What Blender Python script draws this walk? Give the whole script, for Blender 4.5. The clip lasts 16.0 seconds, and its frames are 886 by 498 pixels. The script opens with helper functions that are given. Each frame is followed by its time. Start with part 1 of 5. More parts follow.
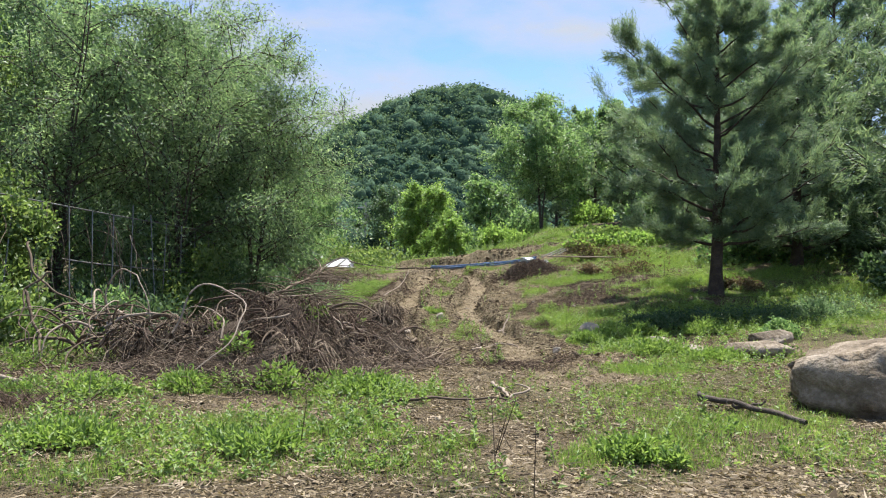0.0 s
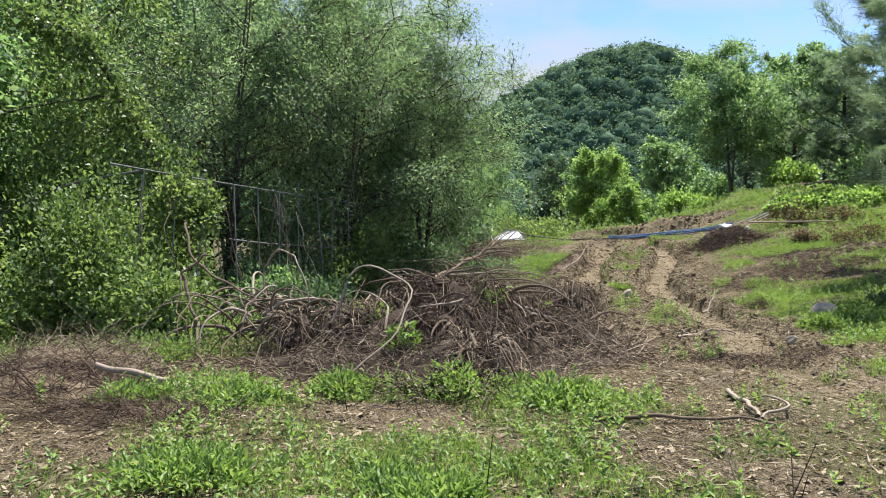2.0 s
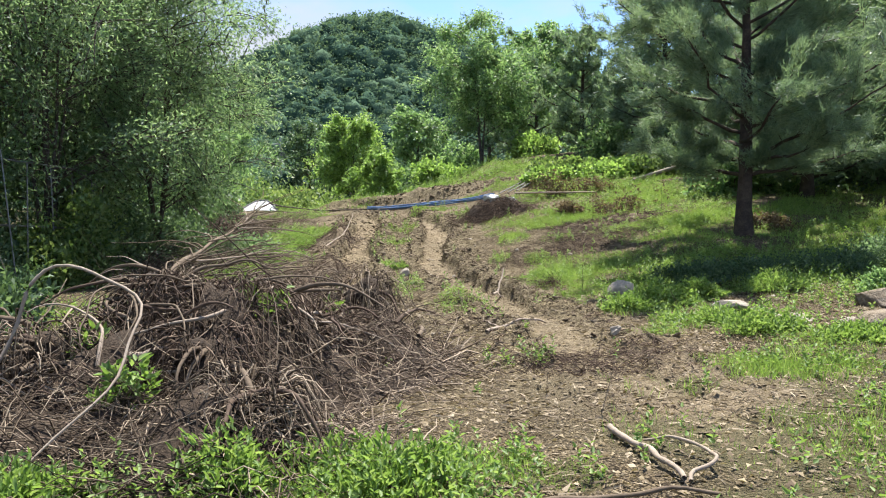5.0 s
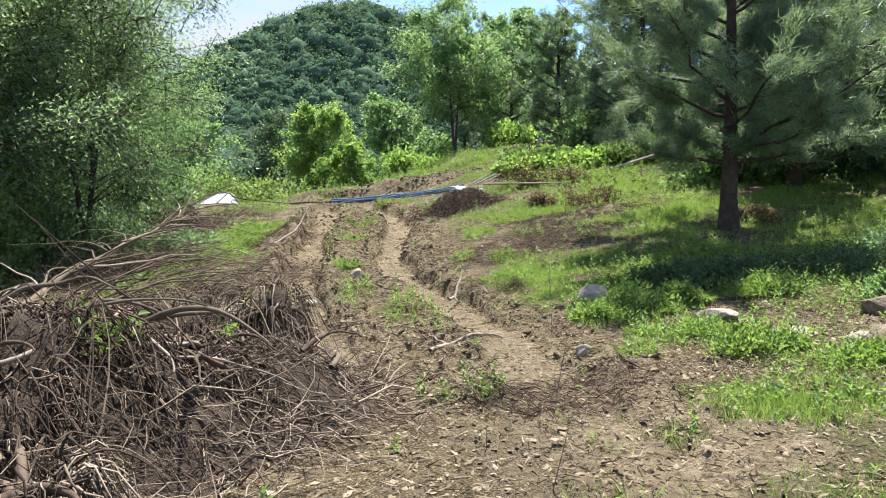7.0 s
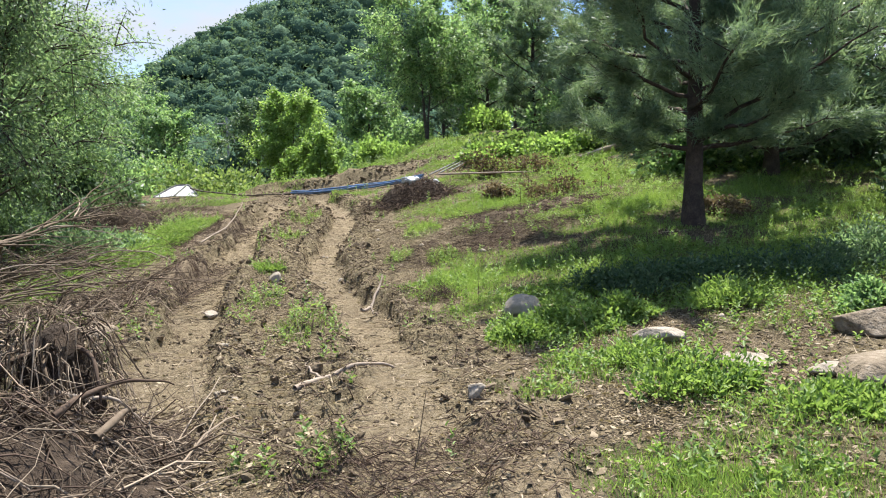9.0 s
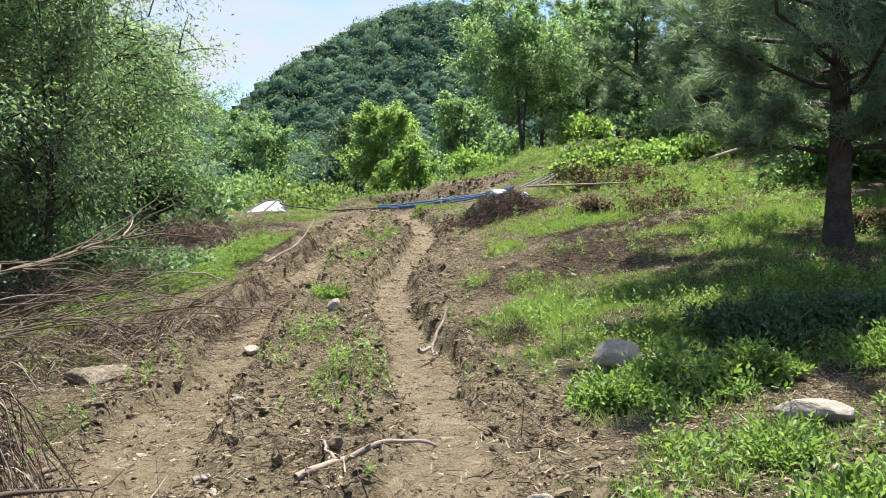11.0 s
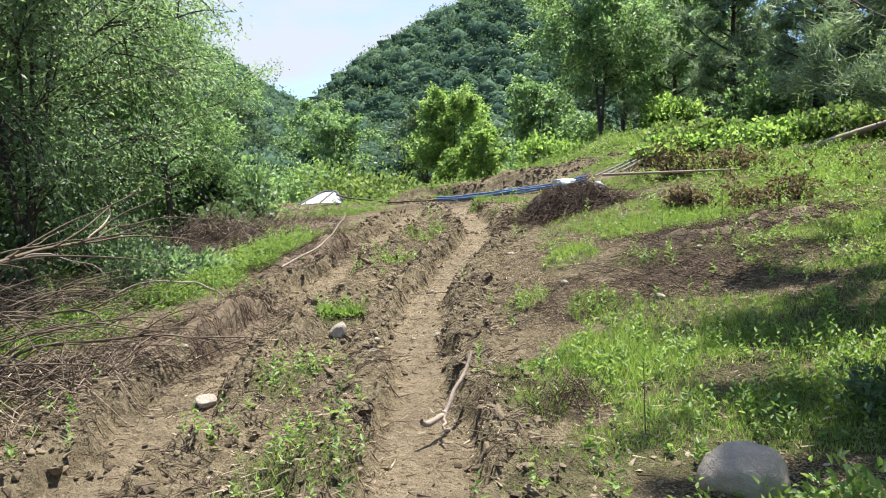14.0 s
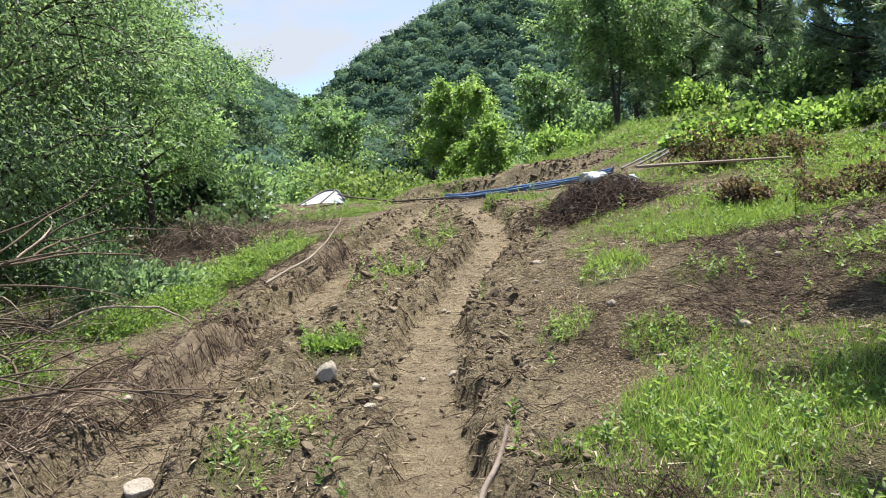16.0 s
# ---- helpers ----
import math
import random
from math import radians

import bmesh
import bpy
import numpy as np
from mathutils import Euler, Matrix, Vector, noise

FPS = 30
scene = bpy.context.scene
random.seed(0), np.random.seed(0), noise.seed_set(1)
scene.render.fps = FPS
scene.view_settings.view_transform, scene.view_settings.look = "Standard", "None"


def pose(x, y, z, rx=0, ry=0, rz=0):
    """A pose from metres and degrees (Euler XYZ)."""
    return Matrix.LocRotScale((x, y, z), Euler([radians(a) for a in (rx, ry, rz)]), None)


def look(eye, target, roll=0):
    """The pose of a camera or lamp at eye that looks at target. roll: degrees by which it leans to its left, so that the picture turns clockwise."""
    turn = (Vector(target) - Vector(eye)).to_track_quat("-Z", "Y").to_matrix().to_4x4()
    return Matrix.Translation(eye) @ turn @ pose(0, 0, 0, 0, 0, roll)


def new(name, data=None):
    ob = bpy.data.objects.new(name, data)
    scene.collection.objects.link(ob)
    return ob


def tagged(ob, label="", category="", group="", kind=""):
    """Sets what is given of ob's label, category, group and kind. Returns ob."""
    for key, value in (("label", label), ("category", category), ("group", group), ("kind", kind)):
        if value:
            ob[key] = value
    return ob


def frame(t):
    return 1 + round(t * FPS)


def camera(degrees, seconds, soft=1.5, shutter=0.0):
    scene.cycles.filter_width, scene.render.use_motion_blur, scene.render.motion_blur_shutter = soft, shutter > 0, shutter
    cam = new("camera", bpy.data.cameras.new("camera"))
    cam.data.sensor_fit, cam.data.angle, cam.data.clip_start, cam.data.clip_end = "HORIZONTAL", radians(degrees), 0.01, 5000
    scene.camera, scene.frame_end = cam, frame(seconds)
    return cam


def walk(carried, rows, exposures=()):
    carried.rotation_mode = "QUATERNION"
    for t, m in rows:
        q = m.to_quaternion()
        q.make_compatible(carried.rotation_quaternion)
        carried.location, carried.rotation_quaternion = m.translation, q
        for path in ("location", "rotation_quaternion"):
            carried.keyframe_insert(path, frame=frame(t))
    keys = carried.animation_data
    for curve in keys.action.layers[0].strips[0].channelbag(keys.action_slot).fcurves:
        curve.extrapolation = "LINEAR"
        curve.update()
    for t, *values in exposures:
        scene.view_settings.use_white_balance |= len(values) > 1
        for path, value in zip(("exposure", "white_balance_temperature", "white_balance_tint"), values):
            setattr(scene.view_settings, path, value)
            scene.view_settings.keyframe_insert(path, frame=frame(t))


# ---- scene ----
cam = camera(62.7, 16.0, 1.1)
METRES, EYE, TILT, LEAN, TURN = 13.5, 1.5, 0.0, 0.0, 6.9
ROWS = [
    (0.0, 0.0, 0.0, 0.0, -0.03, 1.63, -0.91),
    (0.5, 0.0005, 0.0303, 0.0038, 3.46, 1.46, -0.83),
    (1.0, -0.0076, 0.063, 0.0026, 8.08, 1.0, -0.29),
    (1.5, -0.0139, 0.0953, 0.0053, 11.83, 0.19, 0.14),
    (2.0, -0.0278, 0.1226, 0.0028, 13.12, -0.68, 0.41),
    (2.5, -0.0454, 0.1489, 0.0027, 12.93, -1.5, 0.87),
    (3.0, -0.059, 0.1772, 0.0029, 10.97, -2.06, 1.53),
    (3.5, -0.0754, 0.208, 0.0009, 6.1, -2.32, 1.68),
    (4.0, -0.0835, 0.2378, 0.0036, -0.06, -2.48, 1.19),
    (4.5, -0.0782, 0.2642, 0.0078, -5.59, -2.93, 0.37),
    (7.0, -0.0268, 0.3901, 0.0122, -8.31, -4.06, 0.95),
    (7.5, -0.0031, 0.4107, 0.0162, -9.36, -4.17, 0.96),
    (8.0, 0.0176, 0.4346, 0.013, -10.19, -4.99, 1.21),
    (8.5, 0.0402, 0.4615, 0.0124, -9.88, -5.19, 1.44),
    (9.0, 0.0622, 0.4858, 0.0166, -8.89, -5.0, 1.5),
    (9.5, 0.075, 0.5145, 0.0171, -7.14, -4.44, 1.26),
    (10.0, 0.0884, 0.543, 0.017, -4.03, -3.7, 1.01),
    (12.5, 0.1162, 0.7008, 0.0168, 0.9, -3.86, 2.78),
    (13.0, 0.1248, 0.7321, 0.0195, 1.85, -3.8, 2.7),
    (13.5, 0.1282, 0.7641, 0.0192, 3.24, -3.91, 2.17),
    (14.0, 0.1341, 0.7945, 0.0186, 5.26, -4.31, 2.04),
    (14.5, 0.1337, 0.8243, 0.0181, 6.34, -4.69, 2.42),
    (15.0, 0.129, 0.8548, 0.021, 6.68, -5.0, 2.9),
    (15.5, 0.1253, 0.8873, 0.0231, 6.51, -4.96, 2.98),
    (16.0, 0.1181, 0.9205, 0.0219, 5.77, -4.6, 3.2),
]
walk(cam, [(t, pose(0, 0, EYE, TILT, LEAN, TURN) @ pose(METRES * x, METRES * y, METRES * z, 90 + pitch, roll, yaw)) for t, x, y, z, yaw, pitch, roll in ROWS], [(0, 1.15, 6250, 11), (3, 1.3, 6250, 11), (5, 1.4, 6250, 11), (7.5, 1.5, 6250, 11), (9.5, 1.38, 6250, 11), (12.5, 1.42, 6250, 11), (14, 1.44, 6250, 11), (16, 1.3, 6250, 11)])

# ---------------------------------------------------------------- world and light
SUN_AZ, SUN_EL = radians(21), radians(68)          # clockwise from +y, above the horizon
world = bpy.data.worlds.new("sky")
scene.world = world
world.use_nodes = True
wn, wl = world.node_tree.nodes, world.node_tree.links
wn.clear()
w_sky = wn.new("ShaderNodeTexSky")
w_sky.sky_type, w_sky.sun_disc = "NISHITA", False
w_sky.sun_elevation, w_sky.sun_rotation = SUN_EL, SUN_AZ
w_sky.air_density, w_sky.dust_density, w_sky.ozone_density = 1.0, 0.25, 3.0
w_tc, w_map = wn.new("ShaderNodeTexCoord"), wn.new("ShaderNodeMapping")
w_map.inputs["Scale"].default_value = (1.0, 1.0, 2.6)
w_map.inputs["Location"].default_value = (0.35, 0.1, 0.2)
w_n = wn.new("ShaderNodeTexNoise")
w_n.inputs["Scale"].default_value, w_n.inputs["Detail"].default_value, w_n.inputs["Roughness"].default_value = 2.3, 7, 0.52
w_ramp = wn.new("ShaderNodeValToRGB")
w_ramp.color_ramp.elements[0].position, w_ramp.color_ramp.elements[1].position = 0.47, 0.62
w_mix = wn.new("ShaderNodeMix")
w_mix.data_type = "RGBA"
w_mix.inputs["B"].default_value = (2.9, 3.08, 3.36, 1)
w_bg, w_out = wn.new("ShaderNodeBackground"), wn.new("ShaderNodeOutputWorld")
w_bg.inputs["Strength"].default_value = 0.105
wl.new(w_tc.outputs["Generated"], w_map.inputs["Vector"])
wl.new(w_map.outputs[0], w_n.inputs["Vector"])
wl.new(w_n.outputs["Fac"], w_ramp.inputs["Fac"])
wl.new(w_ramp.outputs["Color"], w_mix.inputs["Factor"])
w_tint = wn.new("ShaderNodeMix")
w_tint.data_type, w_tint.blend_type = "RGBA", "MULTIPLY"
w_tint.inputs["Factor"].default_value, w_tint.inputs["B"].default_value = 1.0, (0.76, 0.8, 0.9, 1)
wl.new(w_sky.outputs[0], w_tint.inputs["A"])
wl.new(w_tint.outputs["Result"], w_mix.inputs["A"])
wl.new(w_mix.outputs["Result"], w_bg.inputs["Color"])
wl.new(w_bg.outputs[0], w_out.inputs["Surface"])

sun = new("sun", bpy.data.lights.new("sun", "SUN"))
sun.data.energy, sun.data.angle, sun.data.color = 5.0, radians(0.6), (1.0, 0.95, 0.86)
sun_way = Vector((math.sin(SUN_AZ) * math.cos(SUN_EL), math.cos(SUN_AZ) * math.cos(SUN_EL), math.sin(SUN_EL)))
sun.matrix_world = look(sun_way * 100, (0, 0, 0))


# ---------------------------------------------------------------- materials
def ramp_of(nt, fac, stops):
    node = nt.nodes.new("ShaderNodeValToRGB")
    el = node.color_ramp.elements
    while len(el) < len(stops):
        el.new(0.5)
    for e, (p, c) in zip(el, stops):
        e.position, e.color = p, (*c, 1)
    nt.links.new(fac, node.inputs["Fac"])
    return node.outputs["Color"]


def noise_of(nt, scale, detail=4, rough=0.55, coords=None):
    node = nt.nodes.new("ShaderNodeTexNoise")
    node.inputs["Scale"].default_value, node.inputs["Detail"].default_value, node.inputs["Roughness"].default_value = scale, detail, rough
    if coords is not None:
        nt.links.new(coords, node.inputs["Vector"])
    return node.outputs["Fac"]


def mixed(nt, fac, a, b, mode="MIX"):
    node = nt.nodes.new("ShaderNodeMix")
    node.data_type, node.blend_type = "RGBA", mode
    for key, v in (("Factor", fac), ("A", a), ("B", b)):
        if isinstance(v, (int, float)):
            node.inputs[key].default_value = v
        elif isinstance(v, tuple):
            node.inputs[key].default_value = (*v, 1)
        else:
            nt.links.new(v, node.inputs[key])
    return node.outputs["Result"]


def maths(nt, op, a, b=0.0):
    node = nt.nodes.new("ShaderNodeMath")
    node.operation = op
    for i, v in enumerate((a, b)):
        if isinstance(v, (int, float)):
            node.inputs[i].default_value = v
        else:
            nt.links.new(v, node.inputs[i])
    return node.outputs[0]


def blank(name):
    m = bpy.data.materials.new(name)
    m.use_nodes = True
    nt = m.node_tree
    b = nt.nodes["Principled BSDF"]
    tc = nt.nodes.new("ShaderNodeTexCoord")
    return m, nt, b, tc.outputs["Object"]


def bump(nt, b, height, strength, distance):
    node = nt.nodes.new("ShaderNodeBump")
    node.inputs["Strength"].default_value, node.inputs["Distance"].default_value = strength, distance
    nt.links.new(height, node.inputs["Height"])
    nt.links.new(node.outputs[0], b.inputs["Normal"])


def leaf_material(name, dark, mid, light, through_it=0.48, rough=0.5, patch=0.6, gloss=0.35):
    """Leaves: each its own shade, clumps lighter and darker, light shining through."""
    m, nt, b, co = blank(name)
    geo = nt.nodes.new("ShaderNodeNewGeometry")
    big = noise_of(nt, patch, 2, 0.5, co)
    f = maths(nt, "ADD", maths(nt, "MULTIPLY", geo.outputs["Random Per Island"], 0.55), maths(nt, "MULTIPLY", big, 0.5))
    col = ramp_of(nt, f, [(0.15, dark), (0.5, mid), (0.88, light)])
    nt.links.new(col, b.inputs["Base Color"])
    b.inputs["Roughness"].default_value, b.inputs["Specular IOR Level"].default_value = rough, gloss
    tr, ms = nt.nodes.new("ShaderNodeBsdfTranslucent"), nt.nodes.new("ShaderNodeMixShader")
    warm = mixed(nt, 0.5, col, (1.2, 1.2, 0.75), "MULTIPLY")
    nt.links.new(mixed(nt, 1.0, warm, (1.9, 1.9, 1.5), "MULTIPLY"), tr.inputs["Color"])
    ms.inputs[0].default_value = through_it
    nt.links.new(b.outputs[0], ms.inputs[1])
    nt.links.new(tr.outputs[0], ms.inputs[2])
    nt.links.new(ms.outputs[0], nt.nodes["Material Output"].inputs["Surface"])
    return m


def rough_material(name, stops, scale, bump_scale, bump_depth, rough=0.9, island=0.0, strength=0.8, spec=0.25):
    """Bark, stone, dry wood: noise at two scales, relief, a shade for each piece."""
    m, nt, b, co = blank(name)
    f = maths(nt, "ADD", maths(nt, "MULTIPLY", noise_of(nt, scale, 3, 0.5, co), 0.55), maths(nt, "MULTIPLY", noise_of(nt, scale * 7, 5, 0.6, co), 0.45))
    if island:
        geo = nt.nodes.new("ShaderNodeNewGeometry")
        f = maths(nt, "ADD", maths(nt, "MULTIPLY", f, 1 - island), maths(nt, "MULTIPLY", geo.outputs["Random Per Island"], island))
    nt.links.new(ramp_of(nt, f, stops), b.inputs["Base Color"])
    b.inputs["Roughness"].default_value, b.inputs["Specular IOR Level"].default_value = rough, spec
    bump(nt, b, noise_of(nt, bump_scale, 5, 0.65, co), strength, bump_depth)
    return m


def sheet_material(name, colour, dirt, rough=0.4, metal=0.0, scale=6.0, through_it=0.0):
    """Plastic and metal with dust on it."""
    m, nt, b, co = blank(name)
    f = ramp_of(nt, noise_of(nt, scale, 6, 0.6, co), [(0.42, (0, 0, 0)), (0.75, (1, 1, 1))])
    nt.links.new(mixed(nt, f, colour, dirt), b.inputs["Base Color"])
    b.inputs["Roughness"].default_value, b.inputs["Metallic"].default_value = rough, metal
    bump(nt, b, noise_of(nt, scale * 3, 3, 0.5, co), 0.3, 0.01)
    return m


def ground_material():
    """Bare loam, churned clods, chips and gravel, moss and short grass, by the masks of the ground."""
    m, nt, b, co = blank("ground_earth")
    att = nt.nodes.new("ShaderNodeAttribute")
    att.attribute_name = "cover"
    sep = nt.nodes.new("ShaderNodeSeparateColor")
    nt.links.new(att.outputs["Color"], sep.inputs[0])
    grassy, bare, chips = sep.outputs[0], sep.outputs[1], sep.outputs[2]
    n1, n2, n3 = noise_of(nt, 0.9, 5, 0.6, co), noise_of(nt, 7, 6, 0.65, co), noise_of(nt, 45, 5, 0.7, co)
    grain = maths(nt, "ADD", maths(nt, "MULTIPLY", n2, 0.5), maths(nt, "MULTIPLY", n3, 0.5))
    loam = ramp_of(nt, grain, [(0.3, (0.05, 0.035, 0.02)), (0.48, (0.162, 0.13, 0.078)), (0.68, (0.325, 0.27, 0.168))])
    path = ramp_of(nt, grain, [(0.3, (0.128, 0.095, 0.057)), (0.5, (0.245, 0.192, 0.123)), (0.7, (0.355, 0.29, 0.197))])
    vor = nt.nodes.new("ShaderNodeTexVoronoi")
    vor.inputs["Scale"].default_value = 55
    nt.links.new(co, vor.inputs["Vector"])
    chip_v = maths(nt, "ADD", maths(nt, "MULTIPLY", vor.outputs["Distance"], 0.55), maths(nt, "MULTIPLY", n3, 0.6))
    litter = ramp_of(nt, chip_v, [(0.28, (0.46, 0.37, 0.24)), (0.48, (0.24, 0.185, 0.11)), (0.66, (0.045, 0.033, 0.02))])
    moss = ramp_of(nt, grain, [(0.32, (0.042, 0.036, 0.018)), (0.52, (0.10, 0.098, 0.042)), (0.72, (0.20, 0.185, 0.095))])
    c = mixed(nt, chips, loam, litter)
    c = mixed(nt, bare, c, path)
    c = mixed(nt, grassy, c, moss)
    c = mixed(nt, 0.5, c, ramp_of(nt, n1, [(0.3, (0.65, 0.65, 0.65)), (0.7, (1.25, 1.22, 1.18))]), "MULTIPLY")
    nt.links.new(c, b.inputs["Base Color"])
    b.inputs["Roughness"].default_value, b.inputs["Specular IOR Level"].default_value = 0.95, 0.15
    h = maths(nt, "ADD", maths(nt, "MULTIPLY", n2, 1.0), maths(nt, "ADD", maths(nt, "MULTIPLY", n3, 0.35), maths(nt, "MULTIPLY", maths(nt, "MULTIPLY", vor.outputs["Distance"], chips), 0.25)))
    bump(nt, b, h, 1.0, 0.13)
    return m


EARTH = ground_material()
LEAF_GROVE = leaf_material("leaf_grove", (0.052, 0.09, 0.055), (0.122, 0.192, 0.108), (0.24, 0.31, 0.2))
LEAF_FRESH = leaf_material("leaf_fresh", (0.075, 0.13, 0.036), (0.155, 0.25, 0.07), (0.255, 0.345, 0.125), 0.45)
LEAF_MIX = leaf_material("leaf_robinia", (0.048, 0.094, 0.043), (0.12, 0.205, 0.09), (0.24, 0.325, 0.172), 0.46)
LEAF_VINE = leaf_material("leaf_vine", (0.042, 0.078, 0.026), (0.11, 0.172, 0.055), (0.225, 0.28, 0.11), 0.36)
# leaf green shifted to blue-grey, so distance haze is in the colour
LEAF_HAZED = leaf_material("leaf_hazed", (0.052, 0.094, 0.064), (0.094, 0.15, 0.096), (0.165, 0.225, 0.135), 0.22, patch=0.05, gloss=0.0, rough=0.9)
# same hazy green made darker: painted shade between the sprays and on the slope
CROWN_SHADE = rough_material("forest_crown_shade", [(0.25, (0.034, 0.062, 0.044)), (0.5, (0.06, 0.104, 0.068)), (0.75, (0.1, 0.152, 0.092))], 0.15, 2.5, 0.35, island=0.45, strength=1.0, spec=0.0)
# darker leaf colour; under the pines, grove and bank it stands in for shade
LEAF_DARK_SHADE = leaf_material("leaf_dark_shade", (0.03, 0.058, 0.031), (0.064, 0.11, 0.057), (0.122, 0.178, 0.092), 0.32)
NEEDLE = leaf_material("pine_needle", (0.066, 0.108, 0.074), (0.132, 0.196, 0.128), (0.235, 0.3, 0.19), 0.34, patch=0.9)
GRASS = leaf_material("grass_blade", (0.076, 0.124, 0.034), (0.15, 0.238, 0.056), (0.26, 0.33, 0.112), 0.42, patch=0.5)
WEED = leaf_material("weed_leaf", (0.062, 0.108, 0.028), (0.14, 0.222, 0.055), (0.235, 0.31, 0.11), 0.36, patch=0.8)
STRAW = leaf_material("dry_straw", (0.05, 0.036, 0.024), (0.15, 0.115, 0.078), (0.46, 0.38, 0.27), 0.1, 0.85, gloss=0.15)
DRY_LEAF = leaf_material("dry_leaf", (0.05, 0.037, 0.025), (0.11, 0.083, 0.055), (0.24, 0.19, 0.12), 0.2, 0.85, gloss=0.15)
LITTER = leaf_material("fallen_leaf", (0.06, 0.045, 0.027), (0.17, 0.132, 0.08), (0.36, 0.295, 0.19), 0.12, 0.8, gloss=0.1)
BARK = rough_material("bark", [(0.3, (0.03, 0.024, 0.019)), (0.5, (0.075, 0.06, 0.048)), (0.72, (0.15, 0.125, 0.10))], 5, 40, 0.02)
PINE_BARK = rough_material("pine_bark", [(0.3, (0.022, 0.016, 0.013)), (0.5, (0.06, 0.044, 0.034)), (0.72, (0.13, 0.095, 0.07))], 6, 28, 0.03)
TWIG = rough_material("dead_twig", [(0.25, (0.03, 0.02, 0.013)), (0.52, (0.096, 0.07, 0.047)), (0.8, (0.33, 0.262, 0.19))], 2.5, 60, 0.004, island=0.65)
ROOT = rough_material("dead_root", [(0.25, (0.024, 0.015, 0.01)), (0.5, (0.065, 0.043, 0.03)), (0.8, (0.18, 0.13, 0.092))], 2.5, 60, 0.004, island=0.5)
DRIFT = rough_material("bleached_wood", [(0.25, (0.14, 0.105, 0.075)), (0.5, (0.27, 0.215, 0.165)), (0.8, (0.42, 0.36, 0.29))], 6, 50, 0.006, island=0.3)
STONE = rough_material("pale_stone", [(0.28, (0.15, 0.127, 0.096)), (0.5, (0.29, 0.25, 0.198)), (0.75, (0.42, 0.37, 0.30))], 3.5, 22, 0.03, island=0.15, spec=0.1)
CLOD = rough_material("earth_clod", [(0.25, (0.042, 0.03, 0.018)), (0.5, (0.125, 0.094, 0.058)), (0.8, (0.25, 0.195, 0.128))], 6, 40, 0.012, island=0.35)
HUMUS = rough_material("dark_humus", [(0.3, (0.022, 0.015, 0.01)), (0.55, (0.06, 0.042, 0.028)), (0.8, (0.13, 0.096, 0.066))], 9, 45, 0.03, strength=1.0)
BOULDER = rough_material("brown_boulder", [(0.3, (0.075, 0.056, 0.036)), (0.5, (0.21, 0.168, 0.118)), (0.7, (0.43, 0.365, 0.285))], 2.6, 14, 0.05, strength=1.0)


# ---------------------------------------------------------------- mesh helpers
def rng_of(seed):
    return np.random.default_rng(seed)


def mesh_of(name, V, F, material, smooth=True):
    V, F = np.asarray(V, np.float32), np.asarray(F, np.int32)
    me = bpy.data.meshes.new(name)
    me.vertices.add(len(V))
    me.vertices.foreach_set("co", V.ravel())
    me.loops.add(F.size)
    me.loops.foreach_set("vertex_index", F.ravel())
    me.polygons.add(len(F))
    me.polygons.foreach_set("loop_start", np.arange(len(F), dtype=np.int32) * F.shape[1])
    me.polygons.foreach_set("use_smooth", np.full(len(F), smooth))
    me.update(calc_edges=True)
    me.materials.append(material)
    return me


def origin(ob):
    at = Vector((0, 0, 0))
    while ob is not None:
        at, ob = at + ob.location, ob.parent
    return np.array(at)


def thing(name, at, label, category, group="", kind=""):
    ob = new(name)
    ob.location, ob.empty_display_size = at, 0.1
    return tagged(ob, label, category, group, kind)


def part(name, VF, material, parent=None, label="", smooth=True):
    """Links world-space geometry as one mesh under a thing or part."""
    V = np.asarray(VF[0], float)
    if parent is not None:
        V = V - origin(parent)
    ob = new(name, mesh_of(name, V, VF[1], material, smooth))
    ob.parent = parent
    return tagged(ob, label)


def join(*pieces):
    Vs, Fs, n = [], [], 0
    for V, F in pieces:
        Vs.append(V), Fs.append(np.asarray(F) + n)
        n += len(V)
    return np.concatenate(Vs), np.concatenate(Fs)


def unit(a):
    return a / np.maximum(np.linalg.norm(a, axis=-1, keepdims=True), 1e-9)


def tubes(P, R, sides=4, cap=False):
    """Round tapered rods along the polylines P (n, k, 3) with radii R (n, k)."""
    P, R = np.asarray(P, float), np.asarray(R, float)
    n, k, _ = P.shape
    T = unit(np.gradient(P, axis=1))
    ref = np.where(np.abs(T[..., 2:3]) > 0.9, np.array([1.0, 0, 0]), np.array([0, 0, 1.0]))
    A = unit(np.cross(T, ref))
    B = np.cross(T, A)
    ang = np.arange(sides) * 2 * np.pi / sides
    V = P[:, :, None] + R[:, :, None, None] * (A[:, :, None] * np.cos(ang)[None, None, :, None] + B[:, :, None] * np.sin(ang)[None, None, :, None])
    i, j, s = np.meshgrid(np.arange(n), np.arange(k - 1), np.arange(sides), indexing="ij")
    idx = lambda a, b, c: (a * k + b) * sides + c % sides
    F = np.stack([idx(i, j, s), idx(i, j, s + 1), idx(i, j + 1, s + 1), idx(i, j + 1, s)], -1).reshape(-1, 4)
    if cap and sides == 4:
        ends = np.concatenate([np.stack([idx(np.arange(n), 0, c) for c in (3, 2, 1, 0)], -1), np.stack([idx(np.arange(n), k - 1, c) for c in (0, 1, 2, 3)], -1)])
        F = np.concatenate([F, ends])
    return V.reshape(-1, 3), F


